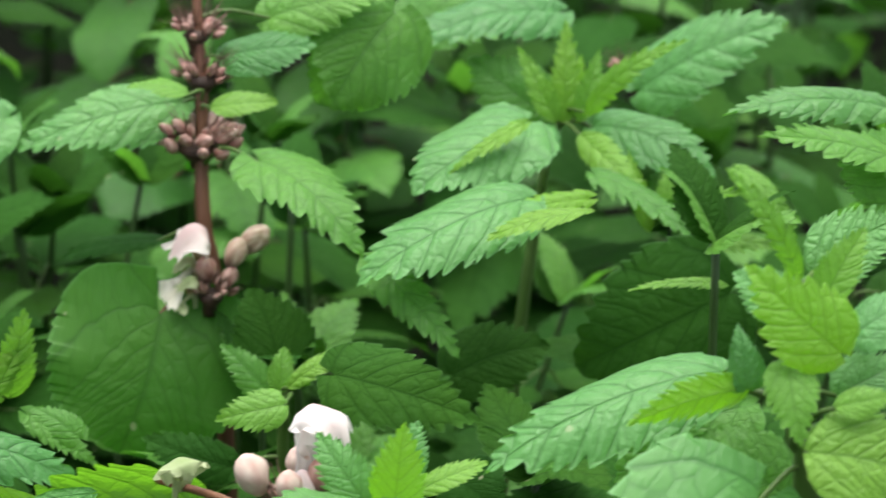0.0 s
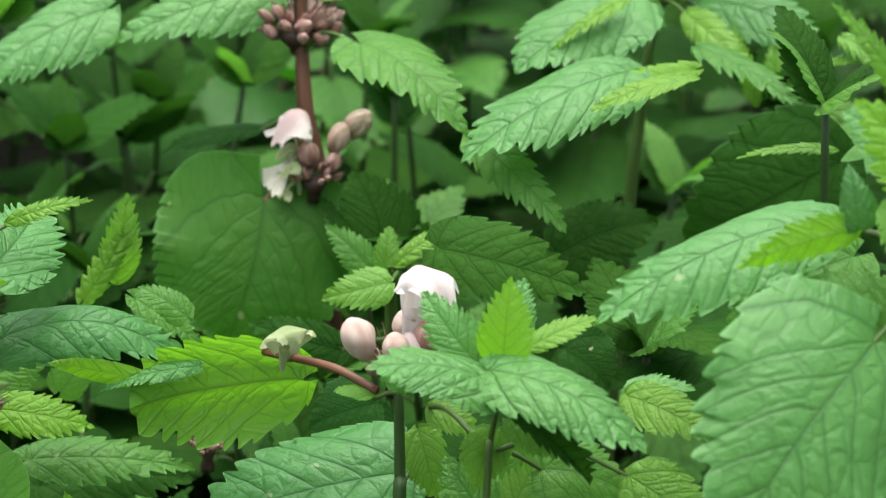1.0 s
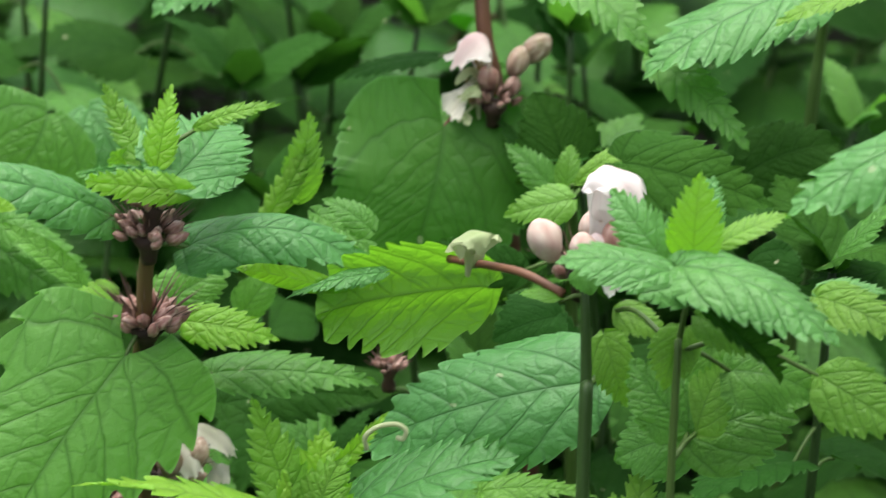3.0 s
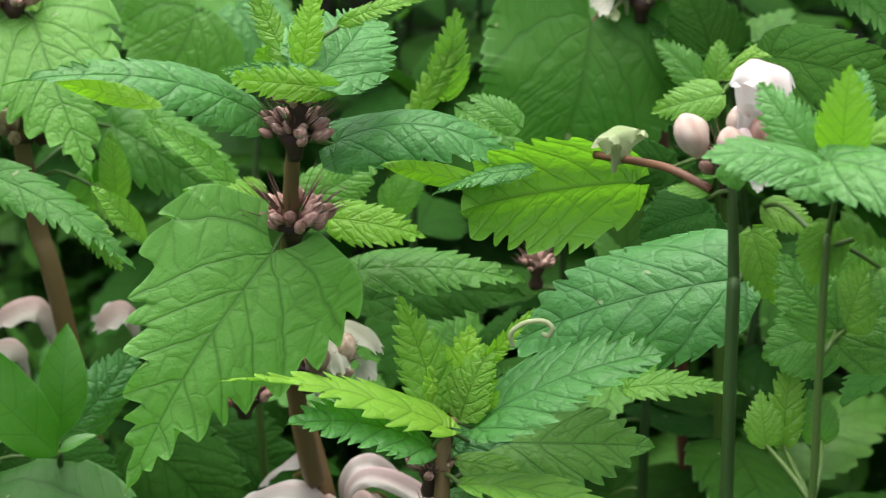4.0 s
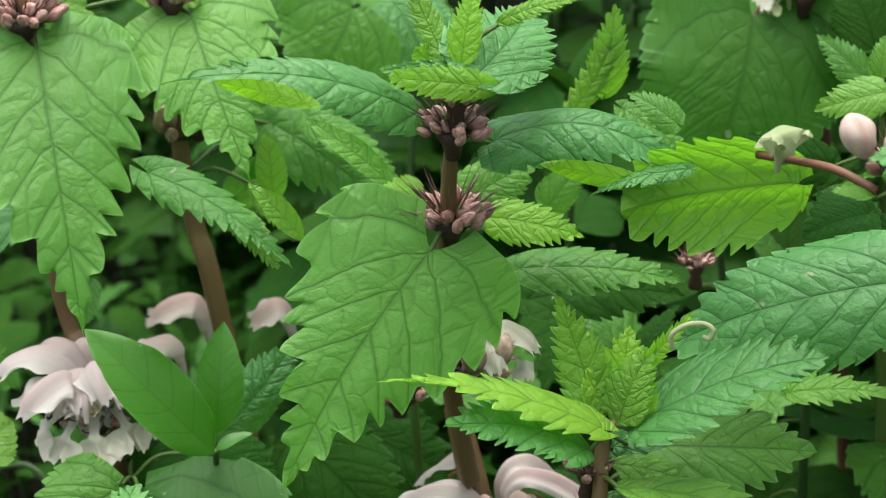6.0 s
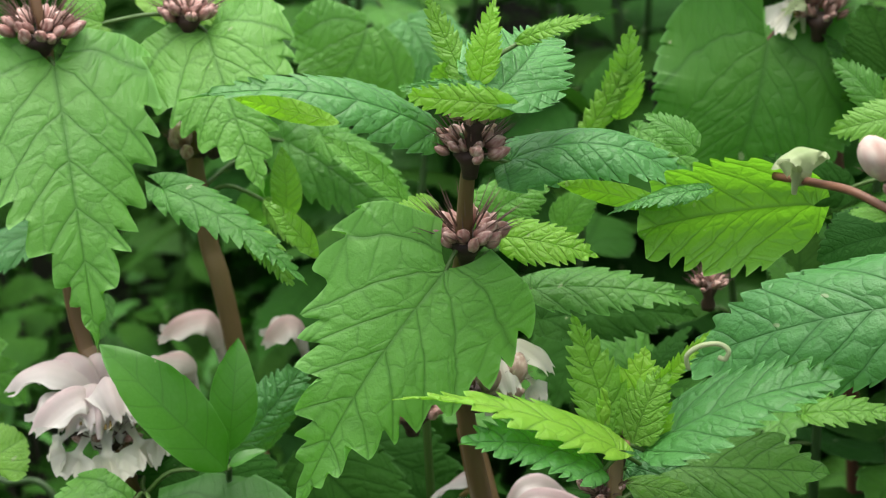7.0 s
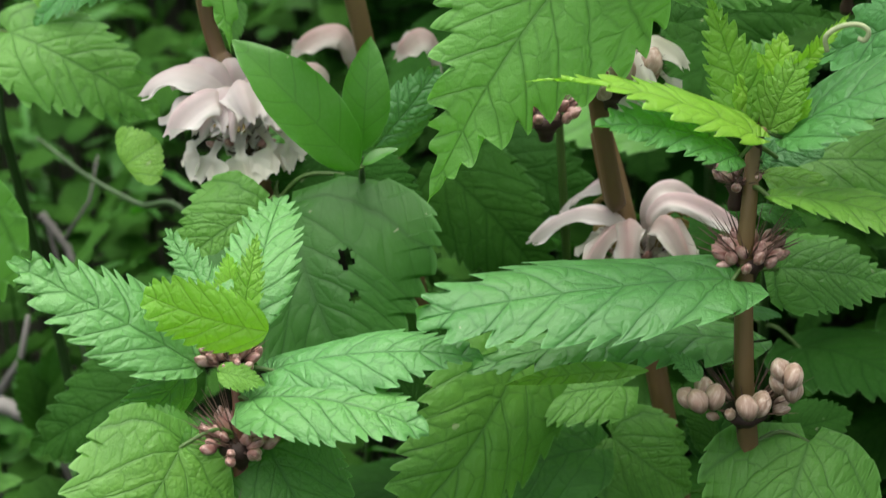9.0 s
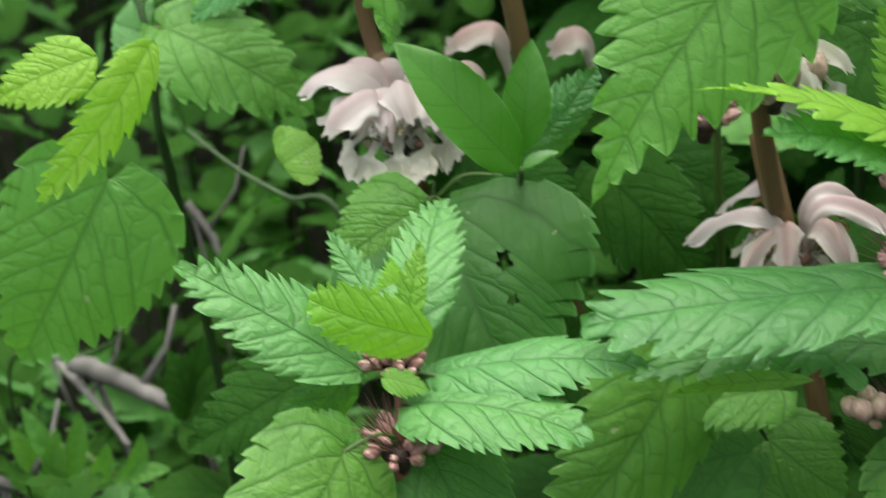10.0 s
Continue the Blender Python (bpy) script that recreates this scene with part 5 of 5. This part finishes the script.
second_left.big_bud((-0.0782, 0.5634, 0.2757), (0.50, 0.11, 0.91), 0.0069, CALYX)
second_left.leaf((-0.0791, 0.5682, 0.3087), (-0.0622, 0.5362, 0.2763), (0.05, -0.70, 0.71), 0.0474, 'long', fold=-0.06)
second_left.leaf((-0.0868, 0.5270, 0.2812), (-0.0494, 0.5086, 0.2647), (0.13, -0.50, 0.86), 0.0135, 'mature', droop=0.06)
second_left.leaf((-0.0665, 0.5215, 0.2735), (-0.0533, 0.5124, 0.2612), (0.22, -0.66, 0.72), 0.0086, 'young', stalk=False)
second_left.leaf((-0.1001, 0.5870, 0.3140), (-0.0602, 0.5842, 0.3069), (0.12, -0.49, 0.86), 0.0231, 'young')
second_left.leaf((-0.1061, 0.5640, 0.3126), (-0.1180, 0.5652, 0.3153), (0.08, -0.74, 0.66), 0.0193, 'young')
second_left.flower((-0.0789, 0.5687, 0.2060), 176, 0.0180, PETAL_PINK, lip=False, broad=1.5)
second_left.flower((-0.0552, 0.5694, 0.2066), 165, 0.0160, PETAL_PINK, lip=False, broad=1.5, out=0.8)
second_left.flower((-0.0842, 0.5480, 0.2093), 178, 0.0130, PETAL_PINK, lip=False, broad=1.4, out=1.2)
second_left.leaf((-0.0493, 0.5705, 0.2781), (-0.0239, 0.5631, 0.2617), (0.25, -0.67, 0.70), 0.0138, 'mature')
second_left.leaf((-0.0601, 0.5788, 0.2725), (-0.0289, 0.5691, 0.2513), (0.17, -0.78, 0.61), 0.0219, 'mature')
second_left.leaf((-0.0637, 0.5534, 0.2661), (-0.0498, 0.5471, 0.2524), (0.29, -0.72, 0.63), 0.0083, 'young')
second_left.leaf((-0.0390, 0.6209, 0.2902), (-0.0537, 0.6108, 0.2696), (0.23, -0.93, 0.30), 0.0425, 'mature')
second_left.leaf((-0.0282, 0.6407, 0.2848), (-0.0180, 0.6306, 0.2634), (0.15, -0.86, 0.48), 0.0303, 'blue')
second_left.leaf((-0.0618, 0.5846, 0.2615), (-0.0633, 0.5777, 0.2472), (0.26, -0.88, 0.40), 0.0127, 'smooth')
second_left.leaf((-0.0722, 0.5880, 0.2459), (-0.0594, 0.5938, 0.2574), (0.30, -0.94, 0.13), 0.0145, 'mature')

front_left = Plant('dead nettle with puckered tip leaves over a bristly pink whorl', [(-0.0945, 0.4313, 0.2082), (-0.0938, 0.4273, 0.2014), (-0.0927, 0.4221, 0.1923), (-0.0931, 0.4179, 0.1775), (-0.0937, 0.4172, 0.1647)], 0.0021, STEM_RED, 23)
front_left.whorl((-0.0945, 0.4280, 0.2025), 0.0072, 16, 0.0042, spike=0.005)
front_left.whorl((-0.0929, 0.4183, 0.1861), 0.0097, 22, 0.0048, spike=0.011, spikes=34)
front_left.leaf((-0.0919, 0.4323, 0.2092), (-0.0878, 0.4741, 0.2234), (-0.03, -0.32, 0.95), 0.0209, 'pale', fold=0.12)
front_left.leaf((-0.0959, 0.4332, 0.2116), (-0.1135, 0.4565, 0.2232), (-0.09, -0.50, 0.86), 0.0107, 'pale', droop=-0.08)
front_left.leaf((-0.0948, 0.4391, 0.2095), (-0.0969, 0.4460, 0.2216), (0.14, -0.85, 0.51), 0.0093, 'spear')
front_left.leaf((-0.0925, 0.4324, 0.2114), (-0.0888, 0.4432, 0.2287), (0.13, -0.85, 0.51), 0.0079, 'spear', mat='young')
front_left.leaf((-0.0853, 0.4265, 0.2118), (-0.1128, 0.4245, 0.2226), (0.20, -0.91, 0.35), 0.0171, 'wedge', stalk=False)
front_left.leaf((-0.0959, 0.4199, 0.2051), (-0.0856, 0.4195, 0.2021), (0.23, -0.42, 0.87), 0.0078, 'fresh', stalk=False)
front_left.leaf((-0.1023, 0.4268, 0.2024), (-0.1430, 0.4269, 0.2315), (0.53, -0.42, 0.74), 0.0241, 'pale', droop=0.04)
front_left.leaf((-0.0846, 0.4282, 0.2007), (-0.0364, 0.4270, 0.2073), (-0.14, -0.12, 0.98), 0.0234, 'blue', droop=0.05)
front_left.leaf((-0.0898, 0.4199, 0.1978), (-0.0478, 0.4087, 0.1990), (-0.06, -0.12, 0.99), 0.0302, 'blue')
front_left.leaf((-0.1077, 0.4335, 0.1953), (-0.1248, 0.4221, 0.1800), (0.51, -0.86, 0.07), 0.0174, 'blue')
front_left.leaf((-0.1050, 0.4109, 0.1901), (-0.1325, 0.3839, 0.1650), (0.41, -0.81, 0.42), 0.0425, 'mature', fold=-0.05, droop=0.08, mat='broad')
front_left.leaf((-0.0874, 0.4228, 0.1838), (-0.0713, 0.4098, 0.1593), (0.30, -0.74, 0.60), 0.0358, 'mature')
front_left.leaf((-0.1041, 0.4126, 0.1890), (-0.1171, 0.4156, 0.1961), (0.22, -0.69, 0.69), 0.0156, 'mature')
front_left.whorl((-0.0956, 0.4049, 0.1649), 0.0112, 14, 0.0050, mat=BUD_OLD)

holed = Plant('shaded dead nettle with large insect-holed leaf', [(-0.0936, 0.5049, 0.2035), (-0.0923, 0.5131, 0.1876), (-0.0915, 0.5077, 0.1587)], 0.0020, STEM_GREEN, 24)
# shade from the leaves above this one is carried by its colour
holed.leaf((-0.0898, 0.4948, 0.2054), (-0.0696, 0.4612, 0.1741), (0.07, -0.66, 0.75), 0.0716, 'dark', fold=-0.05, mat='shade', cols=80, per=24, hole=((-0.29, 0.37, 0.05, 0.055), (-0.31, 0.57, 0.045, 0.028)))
holed.leaf((-0.0960, 0.4947, 0.2067), (-0.1184, 0.4842, 0.1941), (0.03, -0.79, 0.62), 0.0290, 'mature')
holed.leaf((-0.0756, 0.5058, 0.2108), (-0.0544, 0.5017, 0.1991), (0.26, -0.66, 0.70), 0.0219, 'dark')
holed.leaf((-0.0943, 0.5118, 0.2055), (-0.0751, 0.5154, 0.2072), (0.06, -0.66, 0.75), 0.0179, 'dark')
holed.leaf((-0.0298, 0.4733, 0.1755), (-0.0641, 0.4321, 0.1438), (0.49, -0.75, 0.44), 0.0422, 'mature')
holed.leaf((-0.0040, 0.4766, 0.1653), (-0.0368, 0.4694, 0.1607), (-0.03, -0.42, 0.91), 0.0216, 'mature')
holed.leaf((-0.0524, 0.5355, 0.1964), (-0.0237, 0.5220, 0.1673), (0.19, -0.81, 0.56), 0.0354, 'dark')
holed.leaf((-0.0437, 0.5485, 0.1965), (-0.0093, 0.5433, 0.1800), (0.19, -0.75, 0.64), 0.0312, 'dark')
holed.leaf((-0.1188, 0.4848, 0.1658), (-0.1591, 0.4687, 0.1480), (-0.03, -0.71, 0.70), 0.0312, 'dark')
holed.leaf((-0.0108, 0.4760, 0.1461), (-0.0440, 0.4664, 0.1376), (0.01, -0.68, 0.73), 0.0293, 'mature')
holed.leaf((-0.0443, 0.4684, 0.1214), (-0.0593, 0.4767, 0.1387), (0.20, -0.81, 0.56), 0.0253, 'dark')
holed.leaf((-0.0062, 0.4862, 0.1425), (0.0147, 0.4808, 0.1287), (0.20, -0.77, 0.61), 0.0298, 'mature')

rear_left = Plant('dead nettle at the edge of the patch with broad leaves', [(-0.1849, 0.5667, 0.2394), (-0.1800, 0.5591, 0.2255), (-0.1789, 0.5551, 0.1990), (-0.1779, 0.5574, 0.1830)], 0.0014, STEM_DARK, 25)
rear_left.leaf((-0.1839, 0.5155, 0.2025), (-0.2135, 0.5033, 0.1496), (0.02, -0.98, 0.22), 0.0542, 'mature')
rear_left.leaf((-0.1752, 0.5604, 0.2267), (-0.1324, 0.5532, 0.2048), (0.29, -0.58, 0.76), 0.0333, 'mature')
rear_left.leaf((-0.1595, 0.4867, 0.2569), (-0.1813, 0.4515, 0.2322), (0.60, -0.67, 0.44), 0.0164, 'young', mat='tip')
rear_left.leaf((-0.1760, 0.4926, 0.2509), (-0.2004, 0.4846, 0.2429), (0.03, -0.74, 0.67), 0.0184, 'young', mat='tip')
rear_left.leaf((-0.1800, 0.5591, 0.2255), (-0.1895, 0.5597, 0.2287), (0.15, -0.78, 0.61), 0.0222, 'pale')
rear_left.leaf((-0.1691, 0.5667, 0.2359), (-0.1503, 0.5720, 0.2405), (0.05, -0.74, 0.67), 0.0190, 'young')
rear_left.leaf((-0.1052, 0.5351, 0.2469), (-0.1065, 0.5288, 0.2368), (0.15, -0.85, 0.50), 0.0074, 'pale')

low_sprigs = Plant('small bright weed sprigs near the ground', [(-0.2284, 0.5794, 0.0742), (-0.2329, 0.5886, 0.0515)], 0.0010, STEM_GREEN, 31, name='weed', group='low weeds')
low_sprigs.leaf((-0.2282, 0.5700, 0.0585), (-0.2401, 0.5736, 0.0868), (0.62, -0.70, 0.35), 0.0077, 'smooth', mat='mature')
low_sprigs.leaf((-0.2264, 0.5711, 0.0600), (-0.2221, 0.5746, 0.0844), (0.46, -0.89, 0.05), 0.0077, 'smooth', mat='mature')
low_sprigs.leaf((-0.2190, 0.5710, 0.0580), (-0.2130, 0.5700, 0.0747), (0.28, -0.95, -0.16), 0.0077, 'smooth', mat='mature')
low_sprigs.leaf((-0.2391, 0.5707, 0.0622), (-0.2436, 0.5695, 0.0808), (0.69, -0.71, 0.12), 0.0077, 'smooth', mat='mature')
low_sprigs.leaf((-0.2136, 0.5725, 0.0593), (-0.1931, 0.5684, 0.0675), (-0.39, -0.65, 0.65), 0.0077, 'smooth', mat='mature')
low_sprigs.leaf((-0.2336, 0.5685, 0.0572), (-0.2292, 0.5711, 0.0801), (0.45, -0.89, 0.01), 0.0077, 'smooth', mat='mature')
low_sprigs.leaf((-0.2081, 0.5722, 0.0575), (-0.2022, 0.5730, 0.0772), (0.34, -0.94, -0.06), 0.0077, 'smooth', mat='mature')

low_sprigs_two = Plant('small bright weed sprigs near the ground', [(-0.1858, 0.5739, 0.0946), (-0.1892, 0.5836, 0.0723)], 0.0010, STEM_GREEN, 32, name='weed', group='low weeds')
low_sprigs_two.leaf((-0.1848, 0.5712, 0.0899), (-0.1661, 0.5721, 0.1068), (-0.34, -0.84, 0.42), 0.0142, 'dark')
low_sprigs_two.leaf((-0.1848, 0.5703, 0.0884), (-0.1889, 0.5715, 0.1110), (0.57, -0.81, 0.15), 0.0142, 'dark')
low_sprigs_two.leaf((-0.1856, 0.5693, 0.0869), (-0.1659, 0.5649, 0.0947), (-0.40, -0.66, 0.63), 0.0142, 'dark')
low_sprigs_two.leaf((-0.1847, 0.5685, 0.0853), (-0.1710, 0.5572, 0.0829), (-0.13, -0.36, 0.93), 0.0142, 'dark')
low_sprigs_two.leaf((-0.1857, 0.5730, 0.0930), (-0.1785, 0.5744, 0.1135), (0.29, -0.96, -0.04), 0.0142, 'dark')

leaning_stem = Plant('bare green stem leaning through the patch', [(-0.1868, 0.6159, 0.1651), (-0.1687, 0.6026, 0.1584), (-0.1510, 0.5912, 0.1549), (-0.1320, 0.5805, 0.1523)], 0.0010, STEM_DARK, 33, name='weed', group='low weeds')

thin_stem = Plant('thin curved green stem with a bristly edge', [(-0.1979, 0.5675, 0.1259), (-0.2082, 0.5704, 0.1134), (-0.2249, 0.5747, 0.1049), (-0.2439, 0.5806, 0.0995)], 0.0006, STEM_DARK, 34, name='weed', group='low weeds')
twig([(-0.2379, 0.6233, 0.0713), (-0.2123, 0.6127, 0.0674), (-0.1841, 0.5938, 0.0687)], 0.0036)
twig([(-0.2537, 0.5687, 0.0621), (-0.2427, 0.5685, 0.0592), (-0.2299, 0.5661, 0.0523)], 0.0030)
twig([(-0.2573, 0.6421, 0.0679), (-0.2320, 0.6179, 0.0611), (-0.2158, 0.6025, 0.0512)], 0.0016)
twig([(-0.2002, 0.6551, 0.1160), (-0.1924, 0.6509, 0.1073), (-0.1865, 0.6456, 0.0971)], 0.0016)


# ---- plants behind, and the low growth under them ----
def filler(x, y, height, seed, count, scale, style_pool, group="dead nettle plants behind"):
    rnd = random.Random(seed)
    lean = (rnd.uniform(-0.05, 0.05), rnd.uniform(-0.05, 0.05))
    top = np.array([x + lean[0], y + lean[1], height])
    pl = Plant("leafy dead nettle in the thick of the patch", [top, top * 0.6 + np.array([x, y, 0]) * 0.4], 0.0016, STEM_DARK, seed, group=group)
    pairs = count // 2
    for i in range(pairs):
        t = i / max(1, pairs - 1)
        z = height * (1.0 - 0.72 * t)
        k = z / height
        c = np.array([x + lean[0] * k, y + lean[1] * k, z])
        az = rnd.uniform(0, 6.28) if i == 0 else az + 1.571 + rnd.uniform(-0.4, 0.4)
        ln = scale * (0.45 + 0.55 * min(1, 2.2 * t + 0.1)) * rnd.uniform(0.8, 1.15)
        for s in (0, math.pi):
            d = np.array([math.cos(az + s), math.sin(az + s), rnd.uniform(-0.55, 0.15) + (0.9 if i == 0 else 0)])
            d = unit(d)
            b = c + d * ln * (0.08 if i == 0 else 0.24)
            nrm = np.array([d[0] * 0.3, d[1] * 0.3, 1.0]) + np.array([rnd.uniform(-0.3, 0.3), rnd.uniform(-0.3, 0.3), 0])
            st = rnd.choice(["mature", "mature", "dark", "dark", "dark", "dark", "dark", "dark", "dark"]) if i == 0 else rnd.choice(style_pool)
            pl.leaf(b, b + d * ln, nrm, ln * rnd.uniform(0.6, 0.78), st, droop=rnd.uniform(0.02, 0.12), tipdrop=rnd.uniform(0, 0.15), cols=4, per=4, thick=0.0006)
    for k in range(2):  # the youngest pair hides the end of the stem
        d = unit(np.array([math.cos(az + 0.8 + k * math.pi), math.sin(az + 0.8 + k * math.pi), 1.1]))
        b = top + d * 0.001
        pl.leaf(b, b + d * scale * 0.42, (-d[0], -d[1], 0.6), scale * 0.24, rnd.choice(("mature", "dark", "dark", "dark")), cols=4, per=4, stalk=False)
    return pl


_r = random.Random(5)
# mostly the dark leaf, so the gaps behind are shaded by colour
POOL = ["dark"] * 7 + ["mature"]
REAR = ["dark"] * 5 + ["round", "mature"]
n = 0
for row, (y, h) in enumerate(((0.71, 0.24), (0.78, 0.28), (0.86, 0.31), (0.95, 0.33), (1.06, 0.36), (1.2, 0.39), (1.36, 0.43), (1.55, 0.47))):
    x0, x1 = -0.10 - 0.33 * y, 0.06 + 0.46 * y
    cnt = 13
    for i in range(cnt):
        x = x0 + (x1 - x0) * (i + _r.uniform(0.1, 0.9)) / cnt
        n += 1
        if row < 5 and x < -0.07 - 0.03 * row:
            continue
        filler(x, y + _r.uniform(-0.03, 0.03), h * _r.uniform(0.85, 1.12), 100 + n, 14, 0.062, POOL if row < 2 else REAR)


# unseen plants at both sides and in front, added to block low light
for i in range(26):
    n += 1
    if i < 14:
        filler(-0.30 + 0.05 * i + _r.uniform(-0.02, 0.02), (0.30, 0.38)[i % 2] + _r.uniform(-0.02, 0.02), _r.uniform(0.12, 0.16), 100 + n, 8, 0.05, POOL)
    else:
        k = i - 14
        filler((-0.62, 0.66)[k % 2] + _r.uniform(-0.08, 0.08), 0.35 + 0.09 * k, _r.uniform(0.24, 0.34), 100 + n, 12, 0.06, POOL)


# plants between, under the front leaves
filler(0.104, 0.569, 0.233, 500, 10, 0.055, POOL)
filler(0.071, 0.564, 0.221, 501, 10, 0.055, POOL)
filler(0.037, 0.572, 0.214, 502, 10, 0.055, POOL)
filler(0.099, 0.639, 0.242, 503, 10, 0.055, POOL)
filler(0.167, 0.500, 0.291, 504, 10, 0.055, POOL)
filler(0.136, 0.547, 0.282, 505, 10, 0.055, POOL)
filler(0.181, 0.467, 0.299, 506, 10, 0.055, POOL)
filler(0.090, 0.546, 0.259, 507, 10, 0.055, POOL)
filler(0.022, 0.624, 0.255, 508, 10, 0.055, POOL)
filler(-0.043, 0.641, 0.242, 509, 10, 0.055, POOL)
filler(0.280, 0.619, 0.346, 510, 12, 0.060, POOL)
filler(0.262, 0.637, 0.325, 511, 12, 0.060, POOL)
filler(0.252, 0.519, 0.357, 512, 10, 0.055, POOL)
filler(0.164, 0.641, 0.276, 513, 10, 0.055, POOL)
filler(0.143, 0.696, 0.288, 514, 10, 0.055, POOL)
filler(0.071, 0.734, 0.281, 515, 10, 0.055, POOL)
filler(0.051, 0.716, 0.277, 516, 10, 0.055, POOL)
filler(-0.023, 0.552, 0.139, 517, 10, 0.055, POOL)
filler(-0.056, 0.566, 0.130, 518, 10, 0.055, POOL)
filler(0.012, 0.516, 0.148, 519, 10, 0.055, POOL)
filler(-0.102, 0.537, 0.132, 520, 10, 0.055, POOL)
filler(-0.022, 0.499, 0.129, 521, 8, 0.055, POOL)


# thick cover beyond the patch
def far_herbs():
    rnd = random.Random(9)
    verts, faces, uvs = [], [], []
    count = 0
    while count < 6500:
        x, y = rnd.uniform(-2.2, 2.4), rnd.uniform(0.2, 3.2)
        edge = 1.55 + 0.25 * noise.noise((x * 1.7, y * 1.7, 4.0)) + 0.12 * noise.noise((x * 6, y * 6, 9.0))
        r = math.hypot((x - 0.1) * 0.85, y - 1.55)
        inside = -0.22 - 0.34 * y < x < 0.18 + 0.47 * y and y < 1.45
        if r > edge or inside:
            continue
        count += 1
        z = (0.05 + rnd.uniform(0.05, 0.5) * min(1, 3 * (edge - r))) * (0.7 + 0.3 * math.sin(x * 5)) * (0.6 if y < 1.0 else 1.0)
        a = rnd.uniform(0, 6.28)
        ln = rnd.uniform(0.045, 0.08)
        d = np.array([math.cos(a), math.sin(a), rnd.uniform(-0.6, 0.3)])
        v, f, uv = blade(ln, ln * 0.62, d, (rnd.uniform(-0.3, 0.3), rnd.uniform(-0.5, 0.2), 1), 0.08, 0.05, rnd, 7, 0.45, 0.1, 0.32, 0.85, 1.0, 0.05, 2, 2)
        k = len(verts)
        verts += [q + np.array([x, y, z]) for q in v]
        faces += [tuple(j + k for j in q) for q in f]
        uvs += list(uv)
    # dark leaf colour carries the shade inside this cover
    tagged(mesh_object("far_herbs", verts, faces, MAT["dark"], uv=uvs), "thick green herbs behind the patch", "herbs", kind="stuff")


far_herbs()


# low growth on the soil
def undergrowth(name, label, seed, count, side_share, leaf_mat, size, thin_share):
    rnd = random.Random(seed)
    verts, faces, uvs = [], [], []
    for i in range(count):
        if i < count * side_share:
            x, y = rnd.uniform(-0.70, -0.04), rnd.uniform(0.56, 1.40)
            z = rnd.uniform(0.01, 0.05) + max(0, y - 0.62) * rnd.uniform(0.1, 0.5)
        else:
            x, y = rnd.uniform(-0.25, 0.5), rnd.uniform(0.46, 1.2)
            z = rnd.uniform(0.02, 0.12)
        a = rnd.uniform(0, 6.28)
        ln = rnd.uniform(0.012, 0.030) * size
        d = np.array([math.cos(a), math.sin(a), rnd.uniform(-0.3, 0.6)])
        thin = rnd.random() < thin_share
        v, f, uv = blade(ln * (1.7 if thin else 1), ln * (0.24 if thin else rnd.uniform(0.45, 0.75)), d, (rnd.uniform(-0.4, 0.4), rnd.uniform(-0.6, 0.1), 1), 0.08, 0.08, rnd, 6, 0.3, 0.1, 0.4, 0.8, 1.0, 0.1, 2, 2)
        k = len(verts)
        verts += [q + np.array([x, y, z]) for q in v]
        faces += [tuple(j + k for j in q) for q in f]
        uvs += list(uv)
        if i % 5 == 0:
            sv, sf = tube([(x, y, -0.003), (x + d[0] * 0.004, y + d[1] * 0.004, z * 0.6), (x, y, z)], [0.0007] * 3, 4)
            k = len(verts)
            verts += list(sv)
            faces += [tuple(j + k for j in q) for q in sf]
            uvs += [(0.5, 0.5, 0.1, 0.5)] * len(sv)
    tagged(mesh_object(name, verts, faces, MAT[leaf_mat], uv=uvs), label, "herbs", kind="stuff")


# both covers take darkened greens: shade near the soil is in their colour
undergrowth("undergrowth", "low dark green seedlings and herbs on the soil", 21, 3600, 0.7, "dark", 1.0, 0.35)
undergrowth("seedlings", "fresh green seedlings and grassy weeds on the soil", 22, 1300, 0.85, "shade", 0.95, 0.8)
